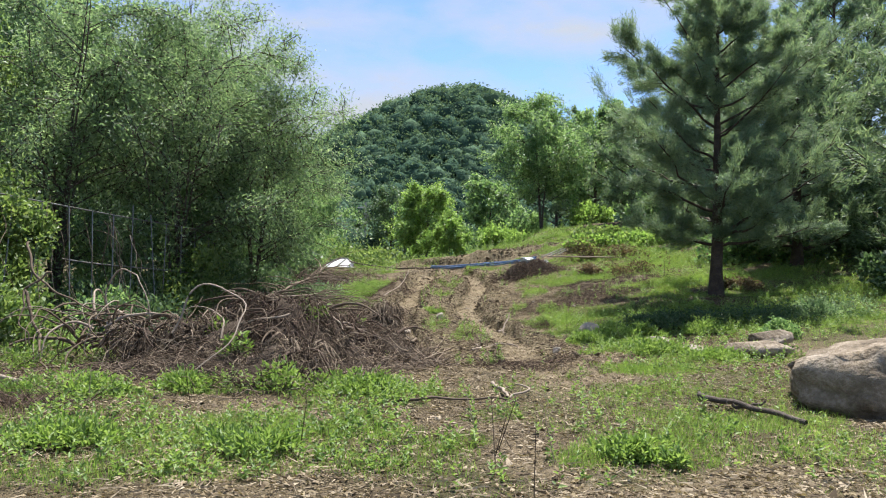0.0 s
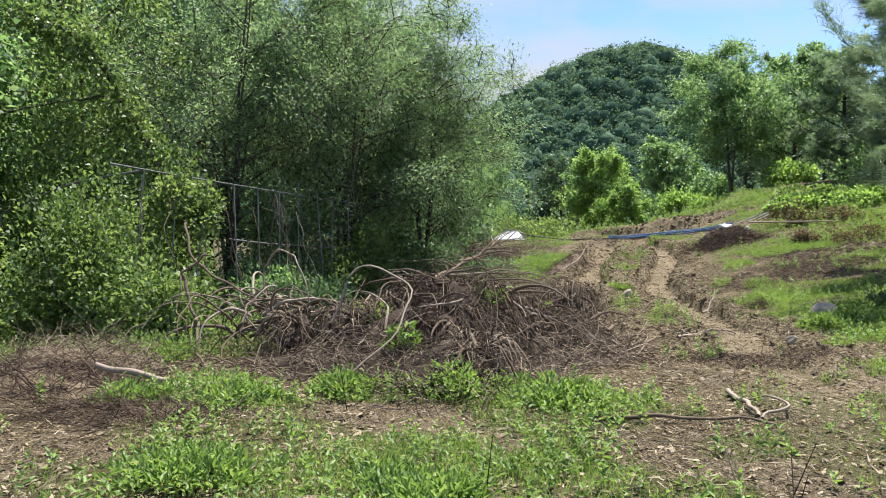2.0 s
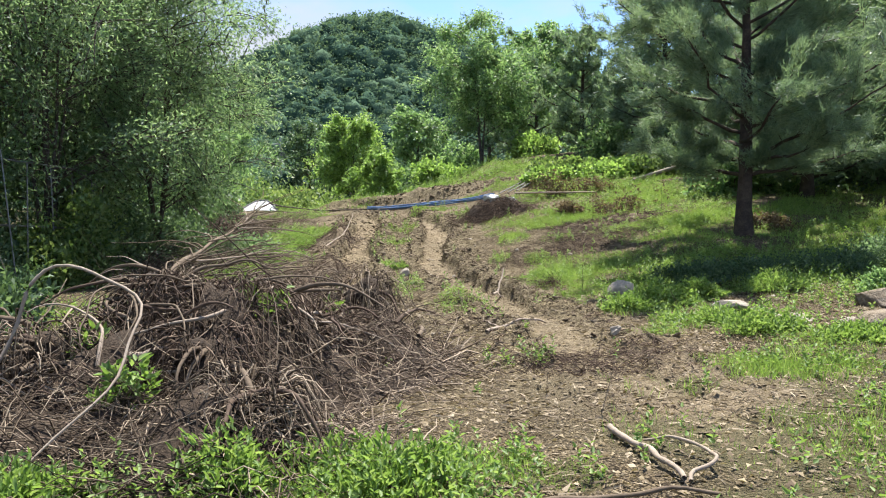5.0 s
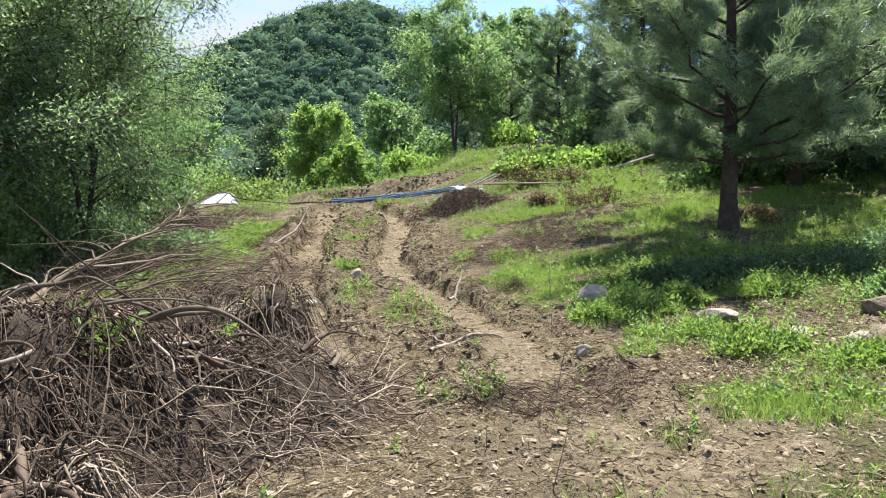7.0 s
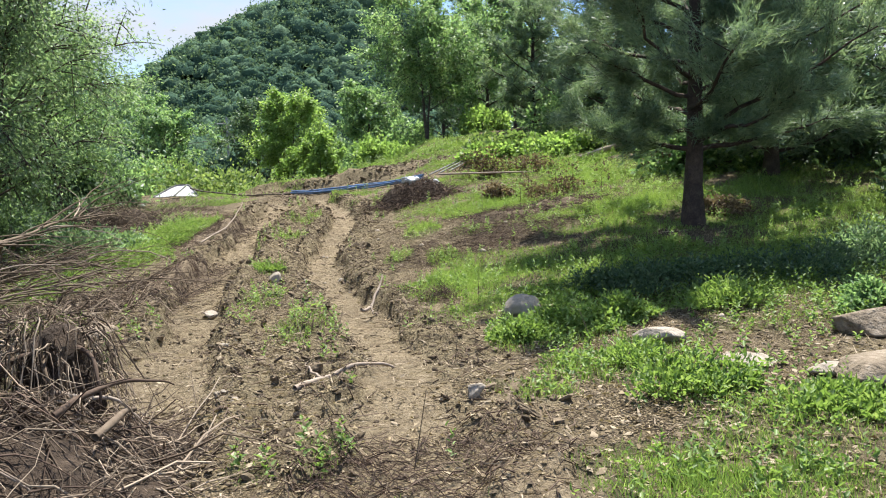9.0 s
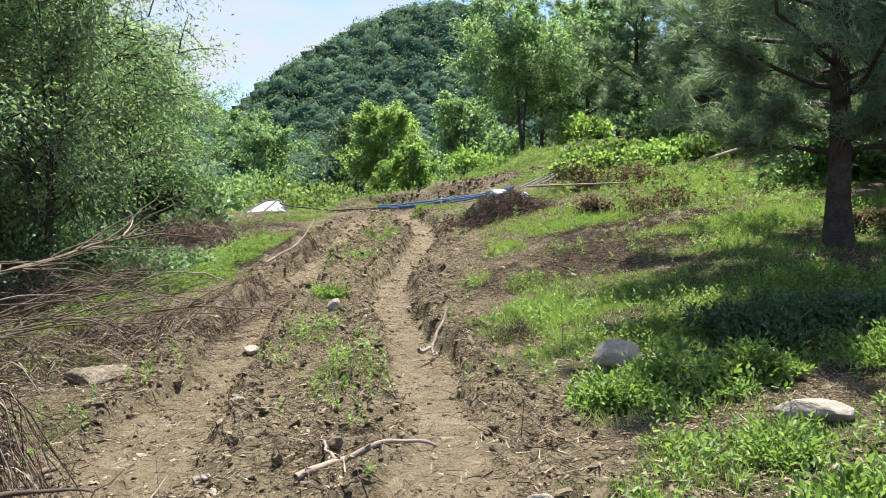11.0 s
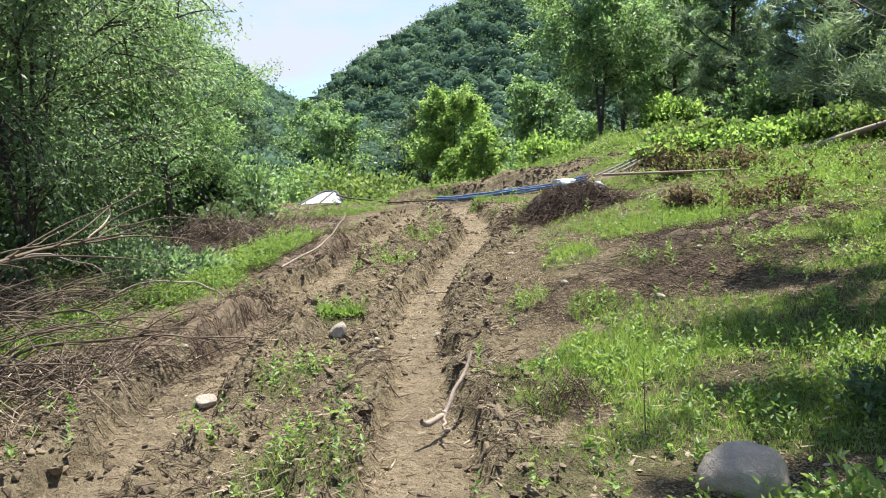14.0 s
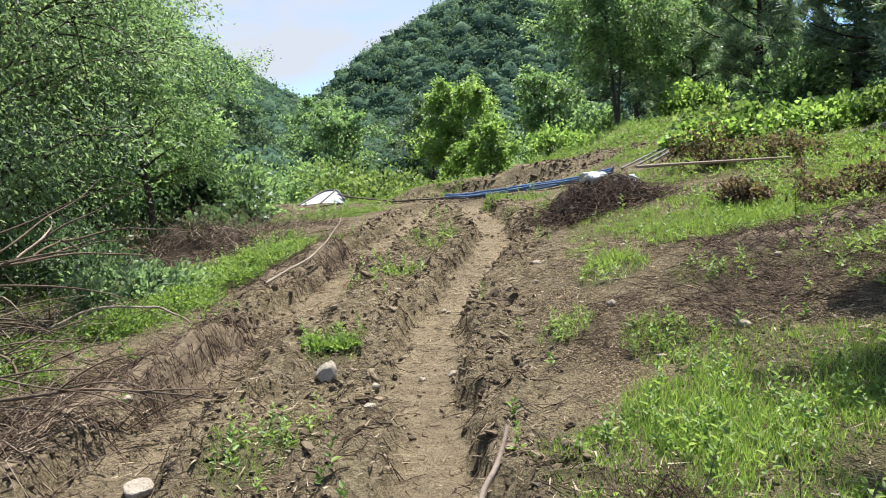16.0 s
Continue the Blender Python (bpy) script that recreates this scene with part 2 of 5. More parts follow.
def rod(points, r0, r1, sides=8, steps=14, wobble=0.0, seed=0):
    """One tapered rod through a few points, smoothed."""
    pts = np.asarray(points, float)
    t = np.linspace(0, 1, len(pts))
    s = np.linspace(0, 1, steps)
    P = np.stack([np.interp(s, t, pts[:, c]) for c in range(3)], -1)
    for _ in range(2 if len(pts) > 2 else 0):
        P[1:-1] = (P[:-2] + 2 * P[1:-1] + P[2:]) / 4
    if wobble:
        r = rng_of(seed)
        drift = r.normal(0, 2.2 * wobble, P.shape)
        for _ in range(3):
            drift[1:-1] = (drift[:-2] + 2 * drift[1:-1] + drift[2:]) / 4
        P += drift
        return tubes(P[None], (np.linspace(r0, r1, steps) * r.uniform(0.9, 1.1, steps))[None], sides)
    return tubes(P[None], np.linspace(r0, r1, steps)[None], sides)


def leaves(C, D, L, W, rng, fold=0.25, N=None):
    """Diamond leaves from their stalks C along D, length L, width W, faces turned by chance."""
    n = len(C)
    D = unit(D)
    S = unit(np.cross(D, rng.normal(size=(n, 3)) + np.array([0, 0, 0.8]) if N is None else N))
    U = np.cross(S, D)
    L, W = np.broadcast_to(L, n)[:, None], np.broadcast_to(W, n)[:, None]
    mid = C + D * L * 0.45
    V = np.stack([C, mid + S * W / 2 + U * W * fold, C + D * L - U * L * 0.12, mid - S * W / 2 + U * W * fold], 1).reshape(-1, 3)
    return V, np.arange(4 * n).reshape(-1, 4)


def creased(C, D, L, W, rng, fold=0.3):
    """Broad leaves with a crease along the midrib and a drooping tip."""
    n = len(C)
    D = unit(D)
    S = unit(np.cross(D, rng.normal(size=(n, 3)) * 0.6 + np.array([0, 0, 1.0])))
    U = np.cross(S, D)
    L, W = np.broadcast_to(L, n)[:, None], np.broadcast_to(W, n)[:, None]
    a, b = C + D * L * 0.28, C + D * L * 0.66 - U * L * 0.04
    tip = C + D * L - U * L * 0.2
    V = np.stack([C, a + S * W * 0.5 + U * W * fold, b + S * W * 0.36 + U * W * fold * 0.6, tip, b - S * W * 0.36 + U * W * fold * 0.6, a - S * W * 0.5 + U * W * fold], 1).reshape(-1, 3)
    k = 6 * np.arange(n)[:, None]
    return V, np.concatenate([k + np.array([0, 1, 2, 3]), k + np.array([0, 3, 4, 5])])


def blades(C, D, L, W, rng):
    """Thin one-sided spikes: needles and grass."""
    n = len(C)
    D = unit(D)
    S = unit(np.cross(D, rng.normal(size=(n, 3))))
    L, W = np.broadcast_to(L, n)[:, None], np.broadcast_to(W, n)[:, None]
    V = np.stack([C - S * W / 2, C + S * W / 2, C + D * L], 1).reshape(-1, 3)
    return V, np.arange(3 * n).reshape(-1, 3)


# ---------------------------------------------------------------- the lie of the land
ALONG = (-10, 8, 12, 15.5, 18, 20, 22, 24.5, 28, 33, 40, 60)
SECTIONS = {
    -14.0: (0.2, 0.2, 0.2, 0.2, 0.2, 0.2, 0.2, 0.3, 0.6, 1.0, 1.5, 2.0),
    -7.0: (0.15, 0.2, 0.2, 0.25, 0.35, 0.42, 0.5, 0.85, 1.1, 1.35, 1.6, 2.2),
    -4.0: (0.2, 0.25, 0.2, 0.15, 0.3, 0.45, 0.72, 0.98, 1.25, 1.5, 1.9, 2.5),
    -1.5: (0.15, 0.17, 0.13, 0.12, 0.29, 0.46, 0.75, 1.15, 1.5, 1.9, 2.9, 3.4),
    1.0: (0.15, 0.16, 0.18, 0.24, 0.5, 1.0, 1.2, 1.55, 2.0, 2.7, 3.9, 4.5),
    4.0: (0.2, 0.2, 0.3, 0.55, 1.03, 1.3, 1.5, 1.8, 2.4, 3.0, 4.2, 5.0),
    8.0: (0.4, 0.4, 0.5, 0.7, 1.1, 1.4, 1.8, 2.2, 2.8, 3.4, 4.5, 5.5),
    16.0: (1.0, 1.0, 1.2, 1.4, 1.8, 2.2, 2.6, 3.0, 3.6, 4.2, 5.0, 6.5),
}
RUT_RIGHT = ((0.7, 7), (0.0, 10.8), (-0.1, 13), (-0.6, 15), (-0.88, 16.3), (-1.3, 17.7), (-1.62, 19.2), (-1.74, 20.8), (-1.7, 22.7), (-1.65, 24.2), (-2.6, 27.5), (-3.4, 31))
RUT_LEFT = ((-1.5, 9), (-1.7, 11), (-2.26, 13.2), (-2.84, 15.8), (-3.14, 17), (-3.36, 19.2), (-3.54, 21), (-3.65, 23.1), (-3.7, 24.8), (-4.0, 27.5), (-4.7, 31.5))


def smooth01(a):
    a = np.clip(a, 0, 1)
    return a * a * (3 - 2 * a)


def waves(x, y, seed, octaves=4, base=1.0):
    """Cheap smooth noise in the plane, about -1 to 1."""
    r, out, amp = rng_of(seed), 0, 1.0
    for o in range(octaves):
        for _ in range(4):
            a, p, q = r.uniform(0, 6.283), r.uniform(0, 6.283), r.uniform(0.7, 1.4)
            k = base * q * 2 ** o
            out = out + amp * 0.35 * np.sin(k * (x * math.cos(a) + y * math.sin(a)) + p + 1.3 * np.sin(k * 0.6 * (y * math.cos(a) - x * math.sin(a)) + 2 * p))
        amp *= 0.55
    return out


def lattice(x, y, scale, seed):
    """Value noise, 0 to 1."""
    x, y = np.asarray(x, float) * scale, np.asarray(y, float) * scale
    xi, yi = np.floor(x).astype(np.int64), np.floor(y).astype(np.int64)
    u, v = smooth01(x - xi), smooth01(y - yi)

    def at(i, j):
        h = (i * 374761393 + j * 668265263 + seed * 974711) & 0xFFFFFFFF
        h = ((h ^ (h >> 13)) * 1274126177) & 0xFFFFFFFF
        return (h ^ (h >> 16)) / 4294967296.0
    return (at(xi, yi) * (1 - u) + at(xi + 1, yi) * u) * (1 - v) + (at(xi, yi + 1) * (1 - u) + at(xi + 1, yi + 1) * u) * v


def lumpy(x, y, seed):
    """Rounded lumps with creases between them, about -0.5 to 0.5."""
    c, s = math.cos(0.6), math.sin(0.6)
    u, v = x * c - y * s, x * s + y * c
    return 0.5 * np.abs(2 * lattice(u, v, 5.5, seed) - 1) + 0.32 * np.abs(2 * lattice(x, y, 11.7, seed + 1) - 1) + 0.18 * np.abs(2 * lattice(u, v, 24.0, seed + 2) - 1) - 0.36


def cut_bank(x, y):
    """The dug earth bank at the head of the track: how far behind its foot, and where it runs."""
    foot = 34.6 - 0.62 * (x + 3.5) + 0.5 * np.sin(0.9 * x) + 0.25 * np.sin(2.3 * x + 1)
    return y - foot, smooth01((x + 8.2) / 2) * smooth01((0.8 - x) / 3)


def lie(x, y):
    """Smooth height of the land."""
    x, y = np.asarray(x, float), np.asarray(y, float)
    xs = sorted(SECTIONS)
    H = np.stack([sum(np.interp(y + d, ALONG, SECTIONS[k]) for d in (-0.8, -0.3, 0.3, 0.8)) / 4 for k in xs])
    xc = np.clip(x, xs[0], xs[-1])
    out = np.zeros_like(xc)
    for i in range(len(xs) - 1):
        f = (xc - xs[i]) / (xs[i + 1] - xs[i])
        on = (f >= 0) & ((f < 1) | (i == len(xs) - 2))
        g = 0.5 * f + 0.5 * smooth01(f)
        out = np.where(on, H[i] * (1 - g) + H[i + 1] * g, out)
    return out


def off_line(x, y, line):
    """Sideways distance from a line that runs up the slope, and how far inside its ends."""
    lx, ly = zip(*line)
    c = np.interp(y, ly, lx)
    return x - c, smooth01((y - ly[0]) / 3) * smooth01((ly[-1] - y) / 1.5)


PATCHES = []


def patch(x, y, rx, ry, weeds=0.3, turn=0.0, dense=1.0):
    """A patch of grass and weeds on the ground: centre, half sizes, share of broad leaves."""
    PATCHES.append((x, y, rx, ry, weeds, radians(turn), dense))


# in front of the dead brush
patch(-2.1, 7.6, 0.95, 0.6, 0.6), patch(-1.5, 6.9, 0.5, 0.7, 0.4), patch(-3.45, 7.1, 0.42, 0.35, 0.9), patch(-4.1, 6.4, 0.8, 0.45, 0.7)
patch(-3.1, 4.6, 0.9, 0.6, 0.6), patch(-1.9, 5.0, 0.7, 0.9, 0.5), patch(-1.4, 5.8, 0.5, 0.5, 0.3), patch(-1.1, 7.7, 0.25, 0.3, 0.4)
patch(-0.75, 7.6, 0.2, 0.25, 0.4), patch(-0.4, 6.6, 0.2, 0.2, 0.4), patch(0.7, 5.4, 0.5, 0.6, 0.15), patch(2.3, 5.9, 1.1, 1.1, 0.1), patch(2.4, 8.8, 1.3, 1.3, 0.15, 0, 0.7)
patch(-5.0, 6.9, 0.5, 0.35, 0.6), patch(-6.9, 8.3, 0.8, 0.7, 0.6), patch(-8.2, 8.6, 1.4, 1.6, 0.7), patch(-5.6, 9.2, 0.8, 0.6, 0.4), patch(-7.2, 11.6, 1.6, 1.6, 0.6, 0, 0.8)
# along the foot of the bank
patch(0.85, 11.9, 0.35, 0.35, 0.5), patch(1.7, 12.4, 0.75, 0.6, 0.6), patch(2.4, 10.7, 0.85, 0.55, 0.3), patch(3.4, 11.2, 0.6, 0.6, 0.4), patch(1.0, 13.7, 0.35, 0.5, 0.3)
patch(1.5, 13.9, 0.75, 0.7, 0.9, 0, 1.3), patch(0.0, 16.1, 0.35, 0.6, 0.3), patch(0.3, 14.6, 0.3, 0.5, 0.2), patch(2.9, 15.4, 1.2, 1.3, 0.6), patch(4.8, 14.6, 1.8, 1.8, 0.5)
# between and beside the ruts
patch(-1.3, 14.9, 0.42, 0.6, 0.4), patch(-2.5, 18.9, 0.3, 0.55, 0.7), patch(-2.75, 21.9, 0.42, 0.4, 0.3), patch(-2.1, 16.7, 0.3, 0.6, 0.4), patch(-2.6, 23.8, 0.5, 0.4, 0.4)
patch(-5.6, 20.0, 0.8, 2.8, 0.5, 3, 1.8), patch(-5.5, 23.6, 1.0, 1.7, 0.4, 0, 1.6), patch(-6.2, 25.3, 0.6, 0.8, 0.6, 0, 0.8), patch(-5.6, 17.6, 0.6, 1.2, 0.5), patch(-4.6, 15.2, 0.6, 0.8, 0.3), patch(-8.6, 21.5, 1.5, 2.2, 0.6, 0, 0.6)
patch(-6.0, 13.8, 0.9, 1.4, 0.4, 0, 0.7)
# the bank and the meadow above it
patch(0.2, 22.9, 0.7, 0.9, 0.1), patch(1.3, 21.9, 1.0, 1.0, 0.1), patch(2.5, 23.4, 1.6, 1.3, 0.2), patch(1.3, 17.3, 0.9, 1.2, 0.15), patch(0.5, 17.0, 0.35, 0.7, 0.5), patch(2.9, 16.9, 1.2, 1.1, 0.15)
patch(4.2, 20.6, 2.2, 2.0, 0.25), patch(3.0, 19.4, 1.2, 0.9, 0.2), patch(6.5, 17.5, 2.5, 2.2, 0.3), patch(6.0, 24.5, 3.0, 2.4, 0.3), patch(9.0, 21.0, 3.0, 3.0, 0.3, 0, 0.7), patch(3.0, 27.0, 2.2, 2.2, 0.4)
patch(-0.6, 26.3, 1.1, 0.8, 0.1), patch(0.9, 31.2, 0.7, 1.4, 0.3), patch(-0.6, 30.8, 0.5, 0.5, 0.3), patch(1.2, 35.5, 2.2, 1.2, 0.4), patch(-1.9, 28.3, 0.9, 0.6, 0.2), patch(-7.6, 32.0, 1.6, 2.2, 0.4), patch(-1.0, 38.0, 4.0, 1.9, 0.3), patch(2.2, 34.6, 1.6, 1.5, 0.5), patch(-6.0, 42.0, 4.0, 5.0, 0.4), patch(6.5, 31.0, 3.0, 4.0, 0.4)


patch(0.45, 18.3, 0.35, 0.45, 0.6), patch(1.0, 19.7, 0.4, 0.35, 0.6), patch(0.1, 20.4, 0.35, 0.5, 0.4), patch(0.55, 16.3, 0.5, 0.5, 0.2, 0, 1.5), patch(1.3, 16.2, 0.8, 0.8, 0.2, 0, 1.5), patch(0.9, 15.3, 0.5, 0.4, 0.3), patch(-0.3, 18.9, 0.25, 0.3, 0.6)
patch(-0.2, 21.6, 0.3, 0.5, 0.3), patch(-0.1, 12.9, 0.2, 0.25, 0.4), patch(0.3, 9.6, 0.4, 0.25, 0.2, 0, 0.6), patch(-0.5, 11.0, 0.2, 0.2, 0.8), patch(-3.2, 13.2, 0.4, 0.4, 0.5)


patch(1.0, 7.2, 1.3, 1.6, 0.2, 0, 0.3), patch(-0.7, 5.0, 0.7, 0.8, 0.3, 0, 0.35), patch(-3.0, 5.8, 1.4, 0.7, 0.5, 0, 0.6)

# tufts on the chips where the walk begins
patch(2.15, 10.67, 0.5, 0.4, 0.3, 0, 0.7), patch(1.64, 10.00, 0.3, 0.3, 0.3, 0, 0.6), patch(0.10, 10.73, 0.22, 0.3, 0.3, 0, 1), patch(0.11, 10.09, 0.25, 0.25, 0.3, 0, 0.9), patch(1.30, 10.36, 0.2, 0.2, 0.4, 0, 1), patch(2.10, 10.10, 0.4, 0.3, 0.2, 0, 0.8),\
    patch(-0.94, 10.66, 0.15, 0.15, 0.6, 0, 1), patch(-0.57, 10.69, 0.15, 0.15, 0.6, 0, 1), patch(1.27, 10.29, 0.35, 0.5, 0.2, 0, 0.6), patch(-0.80, 7.64, 0.25, 0.2, 0.5, 0, 0.9), patch(-0.40, 6.72, 0.25, 0.25, 0.3, 0, 1), patch(-0.47, 5.75, 0.25, 0.3, 0.3, 0, 1),\
    patch(-1.60, 6.91, 0.6, 0.5, 0.4, 0, 1), patch(0.69, 5.62, 0.35, 0.3, 0.2, 0, 1), patch(-1.58, 5.33, 0.8, 0.4, 0.4, 0, 0.8), patch(-2.96, 4.43, 0.6, 0.4, 0.5, 0, 0.9)


def grassiness(x, y):
    g = np.zeros(np.broadcast(x, y).shape)
    wob = waves(x, y, 5, 3, 3.0)
    for px, py, rx, ry, _, a, dense in PATCHES:
        u, v = x - px, y - py
        u, v = u * math.cos(a) + v * math.sin(a), v * math.cos(a) - u * math.sin(a)
        d = np.sqrt((u / rx) ** 2 + (v / ry) ** 2) + 0.28 * wob
        g = np.maximum(g, smooth01((1.25 - d) / 0.5))
    far = smooth01((np.abs(x + 1) - 11) / 4) + smooth01((y - 42) / 6) + smooth01((3 - y) / 4)
    return np.maximum(g, np.clip(far, 0, 1) * 0.9)


def ruts(x, y):
    """Depth profile of the wheel ruts, how bare their floors are, and how churned the earth is beside them."""
    dz, bare, churn = 0, 0, 0
    for line, deep in ((RUT_RIGHT, 0.15), (RUT_LEFT, 0.16)):
        d, on = off_line(x, y, line)
        w = (0.29 if line is RUT_RIGHT else 0.33) + 0.05 * np.sin(1.7 * y + line[0][0])
        d = d + 0.085 * waves(x, y, 8, 2, 3.4) + 0.035 * waves(x, y, 18, 2, 15.0)
        deepen = smooth01((y - 12) / 4) * 0.75 + 0.25
        dz = dz - deep * deepen * on * smooth01((w + 0.1 - np.abs(d)) / 0.1) + 0.09 * deepen * on * np.exp(-((np.abs(d) - w - 0.25) / 0.16) ** 2)
        bare = np.maximum(bare, on * smooth01((w + 0.08 - np.abs(d)) / 0.2) * (0.9 if line is RUT_RIGHT else 0.8))
        churn = np.maximum(churn, on * smooth01((1.25 - np.abs(d)) / 0.6))
    back, on = cut_bank(x, y)
    churn = np.maximum(churn, on * smooth01((back + 1.6) / 1.0) * smooth01((1.9 - back) / 1.0))
    return dz, bare, churn


def ground(x, y):
    x, y = np.asarray(x, float), np.asarray(y, float)
    dz, bare, churn = ruts(x, y)
    z = lie(x, y) + dz + churn * ((1 - bare) * (0.05 * waves(x, y, 3, 2, 3.0) + 0.17 * lumpy(x, y, 3)) + 0.03 * bare * lumpy(x, y, 9)) + 0.012 * waves(x, y, 4, 3, 5.0) + 0.03 * waves(x, y, 6, 3, 1.1)
    d, on = off_line(x, y, RUT_LEFT)
    z = z + 0.016 * on * smooth01((0.32 - np.abs(d)) / 0.1) * np.sin(2 * np.pi * (y + 0.35 * np.abs(d)) / 0.17) * smooth01((y - 13) / 2)
    back, on = cut_bank(x, y)
    z = z + 0.45 * on * smooth01((back + 0.15 * waves(x, y, 12, 3, 2.0)) / 0.7) * np.exp(-np.maximum(back - 0.7, 0) / 3.0)
    hollow = np.exp(-((x - 3.0) / 1.3) ** 2 - ((y - 15.0) / 0.8) ** 2)
    return z - 0.1 * hollow
# ---- end of land


def graded(edges):
    """Grid lines from (start, stop, step) runs."""
    return np.concatenate([np.arange(a, b, s) for a, b, s in edges] + [[edges[-1][1]]])


# one sheet of ground, fine where one walks, out to the horizon
gx = graded([(-3000, -400, 400), (-400, -60, 40), (-60, -16, 4), (-16, -7, 0.3), (-7, -5, 0.07), (-5, 1.2, 0.042), (1.2, 5.5, 0.07), (5.5, 14, 0.3), (14, 60, 4), (60, 400, 40), (400, 3000, 400)])
gy = graded([(-3000, -400, 400), (-400, -40, 40), (-40, 2, 3), (2, 11, 0.08), (11, 24, 0.05), (24, 28, 0.08), (28, 40, 0.12), (40, 70, 1.5), (70, 400, 30), (400, 3400, 400)])
GX, GY = np.meshgrid(gx, gy, indexing="ij")
GZ = ground(GX, GY)
V = np.stack([GX, GY, GZ], -1).reshape(-1, 3)
gi, gj = np.meshgrid(np.arange(len(gx) - 1), np.arange(len(gy) - 1), indexing="ij")
gn = len(gy)
F = np.stack([gi * gn + gj, (gi + 1) * gn + gj, (gi + 1) * gn + gj + 1, gi * gn + gj + 1], -1).reshape(-1, 4)
land = tagged(new("ground", mesh_of("ground", V, F, EARTH)), "brown loam slope with muddy ruts, wood chips and grass", "ground", kind="structure")
_, bare_v, churn_v = ruts(GX, GY)
grass_v = 0.75 * grassiness(GX, GY) * (1 - bare_v)
bare_v = 0.72 * bare_v
chip_v = np.clip((1 - churn_v) * (0.75 + 0.5 * waves(GX, GY, 9, 3, 1.5)), 0, 1)
bare_v = np.maximum(bare_v, 0.8 * np.clip(0.45 + waves(GX, GY, 21, 3, 1.2), 0, 1) * smooth01((13.5 - GY) / 3) * smooth01((1.4 - np.abs(GX - 0.6)) / 0.7))
cover = land.data.attributes.new("cover", "FLOAT_COLOR", "POINT")
cover.data.foreach_set("color", np.stack([grass_v, bare_v, chip_v, np.ones_like(grass_v)], -1).astype(np.float32).ravel())


# ---------------------------------------------------------------- hills
def bell(x, y, cx, cy, h, rx, ry, turn=0.0, power=1.0):
    a = radians(turn)
    u, v = (x - cx) * math.cos(a) + (y - cy) * math.sin(a), (y - cy) * math.cos(a) - (x - cx) * math.sin(a)
    return h * np.exp(-(((u / rx) ** 2 + (v / ry) ** 2) ** power))


def hill_height(x, y):
    main = bell(x, y, -18, 166, 41, 38.5, 42, 0, 0.95) + bell(x, y, -50, 155, 5, 16, 30) + bell(x, y, 40, 190, 26, 34, 45)
    left = bell(x, y, -117, 115, 59, 60, 62, 20, 0.92)
    right = bell(x, y, 80, 75, 30, 36, 50)
    return np.maximum(np.maximum(main, left), right) + 0.7 * waves(x, y, 31, 3, 0.07)


def hill_sheet(x0, x1, y0, y1, step, height):
    X, Y = np.meshgrid(np.arange(x0, x1 + step, step), np.arange(y0, y1 + step, step), indexing="ij")
    Z = height(X, Y)
    n = X.shape[1]
    i, j = np.meshgrid(np.arange(X.shape[0] - 1), np.arange(n - 1), indexing="ij")
    return np.stack([X, Y, Z], -1).reshape(-1, 3), np.stack([i * n + j, (i + 1) * n + j, (i + 1) * n + j + 1, i * n + j + 1], -1).reshape(-1, 4)


def crowns(C, R, per, card, rng):
    """Tree crowns far off: lumpy domes with many small leaf sprays."""
    bm = bmesh.new()
    bmesh.ops.create_icosphere(bm, subdivisions=1, radius=1)
    V0, F0 = np.array([v.co[:] for v in bm.verts]), np.array([[v.index for v in f.verts] for f in bm.faces])
    bm.free()
    up = F0[V0[F0].mean(1)[:, 2] > -0.35]
    n, m = len(C), len(V0)
    swell = 1 + 0.2 * np.sin(V0[None] @ rng.normal(0, 2.6, (n, 3, 3)) + rng.uniform(0, 6.3, (n, 1, 3))).sum(-1, keepdims=True) * 0.6
    dome = C[:, None] + V0[None] * R[:, None, None] * np.array([1, 1, 0.85]) * swell * rng.uniform(0.66, 1.08, (n, m, 1))
    solid = dome.reshape(-1, 3), (up[None] + (np.arange(n) * m)[:, None, None]).reshape(-1, 3)
    d = unit(rng.normal(size=(n, per, 3)) + np.array([0, -0.35, 0.6]))
    P = C[:, None] + d * R[:, None, None] * rng.uniform(0.75, 1.14, (n, per, 1))
    D = unit(np.cross(d, rng.normal(size=d.shape)) + 0.5 * d)
    N = d + rng.normal(0, 0.5, d.shape)
    size = (card * rng.uniform(0.5, 1.3, (n, per)) * np.clip(np.linalg.norm(C[:, :2], axis=1) / 130, 0.45, 1.2)[:, None]).ravel()
    return solid, leaves(P.reshape(-1, 3), D.reshape(-1, 3), size, size * 0.6, rng, 0.15, N.reshape(-1, 3))


hill = thing("wooded_hill", (-17, 166, 0), "steep rounded hill under dense dark green forest", "hill", kind="structure")
part("slope", hill_sheet(-260, 190, 52, 300, 5, lambda x, y: hill_height(x, y) - 4 * np.exp(-hill_height(x, y).clip(0) / 5) - 0.4), CROWN_SHADE, hill)
r = rng_of(41)
cand = np.stack([r.uniform(-190, 130, 34000), r.uniform(58, 215, 34000)], -1)
ch = hill_height(cand[:, 0], cand[:, 1])
bearing = np.degrees(np.arctan2(cand[:, 0], cand[:, 1]))
slope_y = hill_height(cand[:, 0], cand[:, 1] + 3) - ch
seen = (ch > 3) & (bearing > -47) & (bearing < 14) & (slope_y > -0.5)
cand, ch = cand[seen][:8000], ch[seen][:8000]
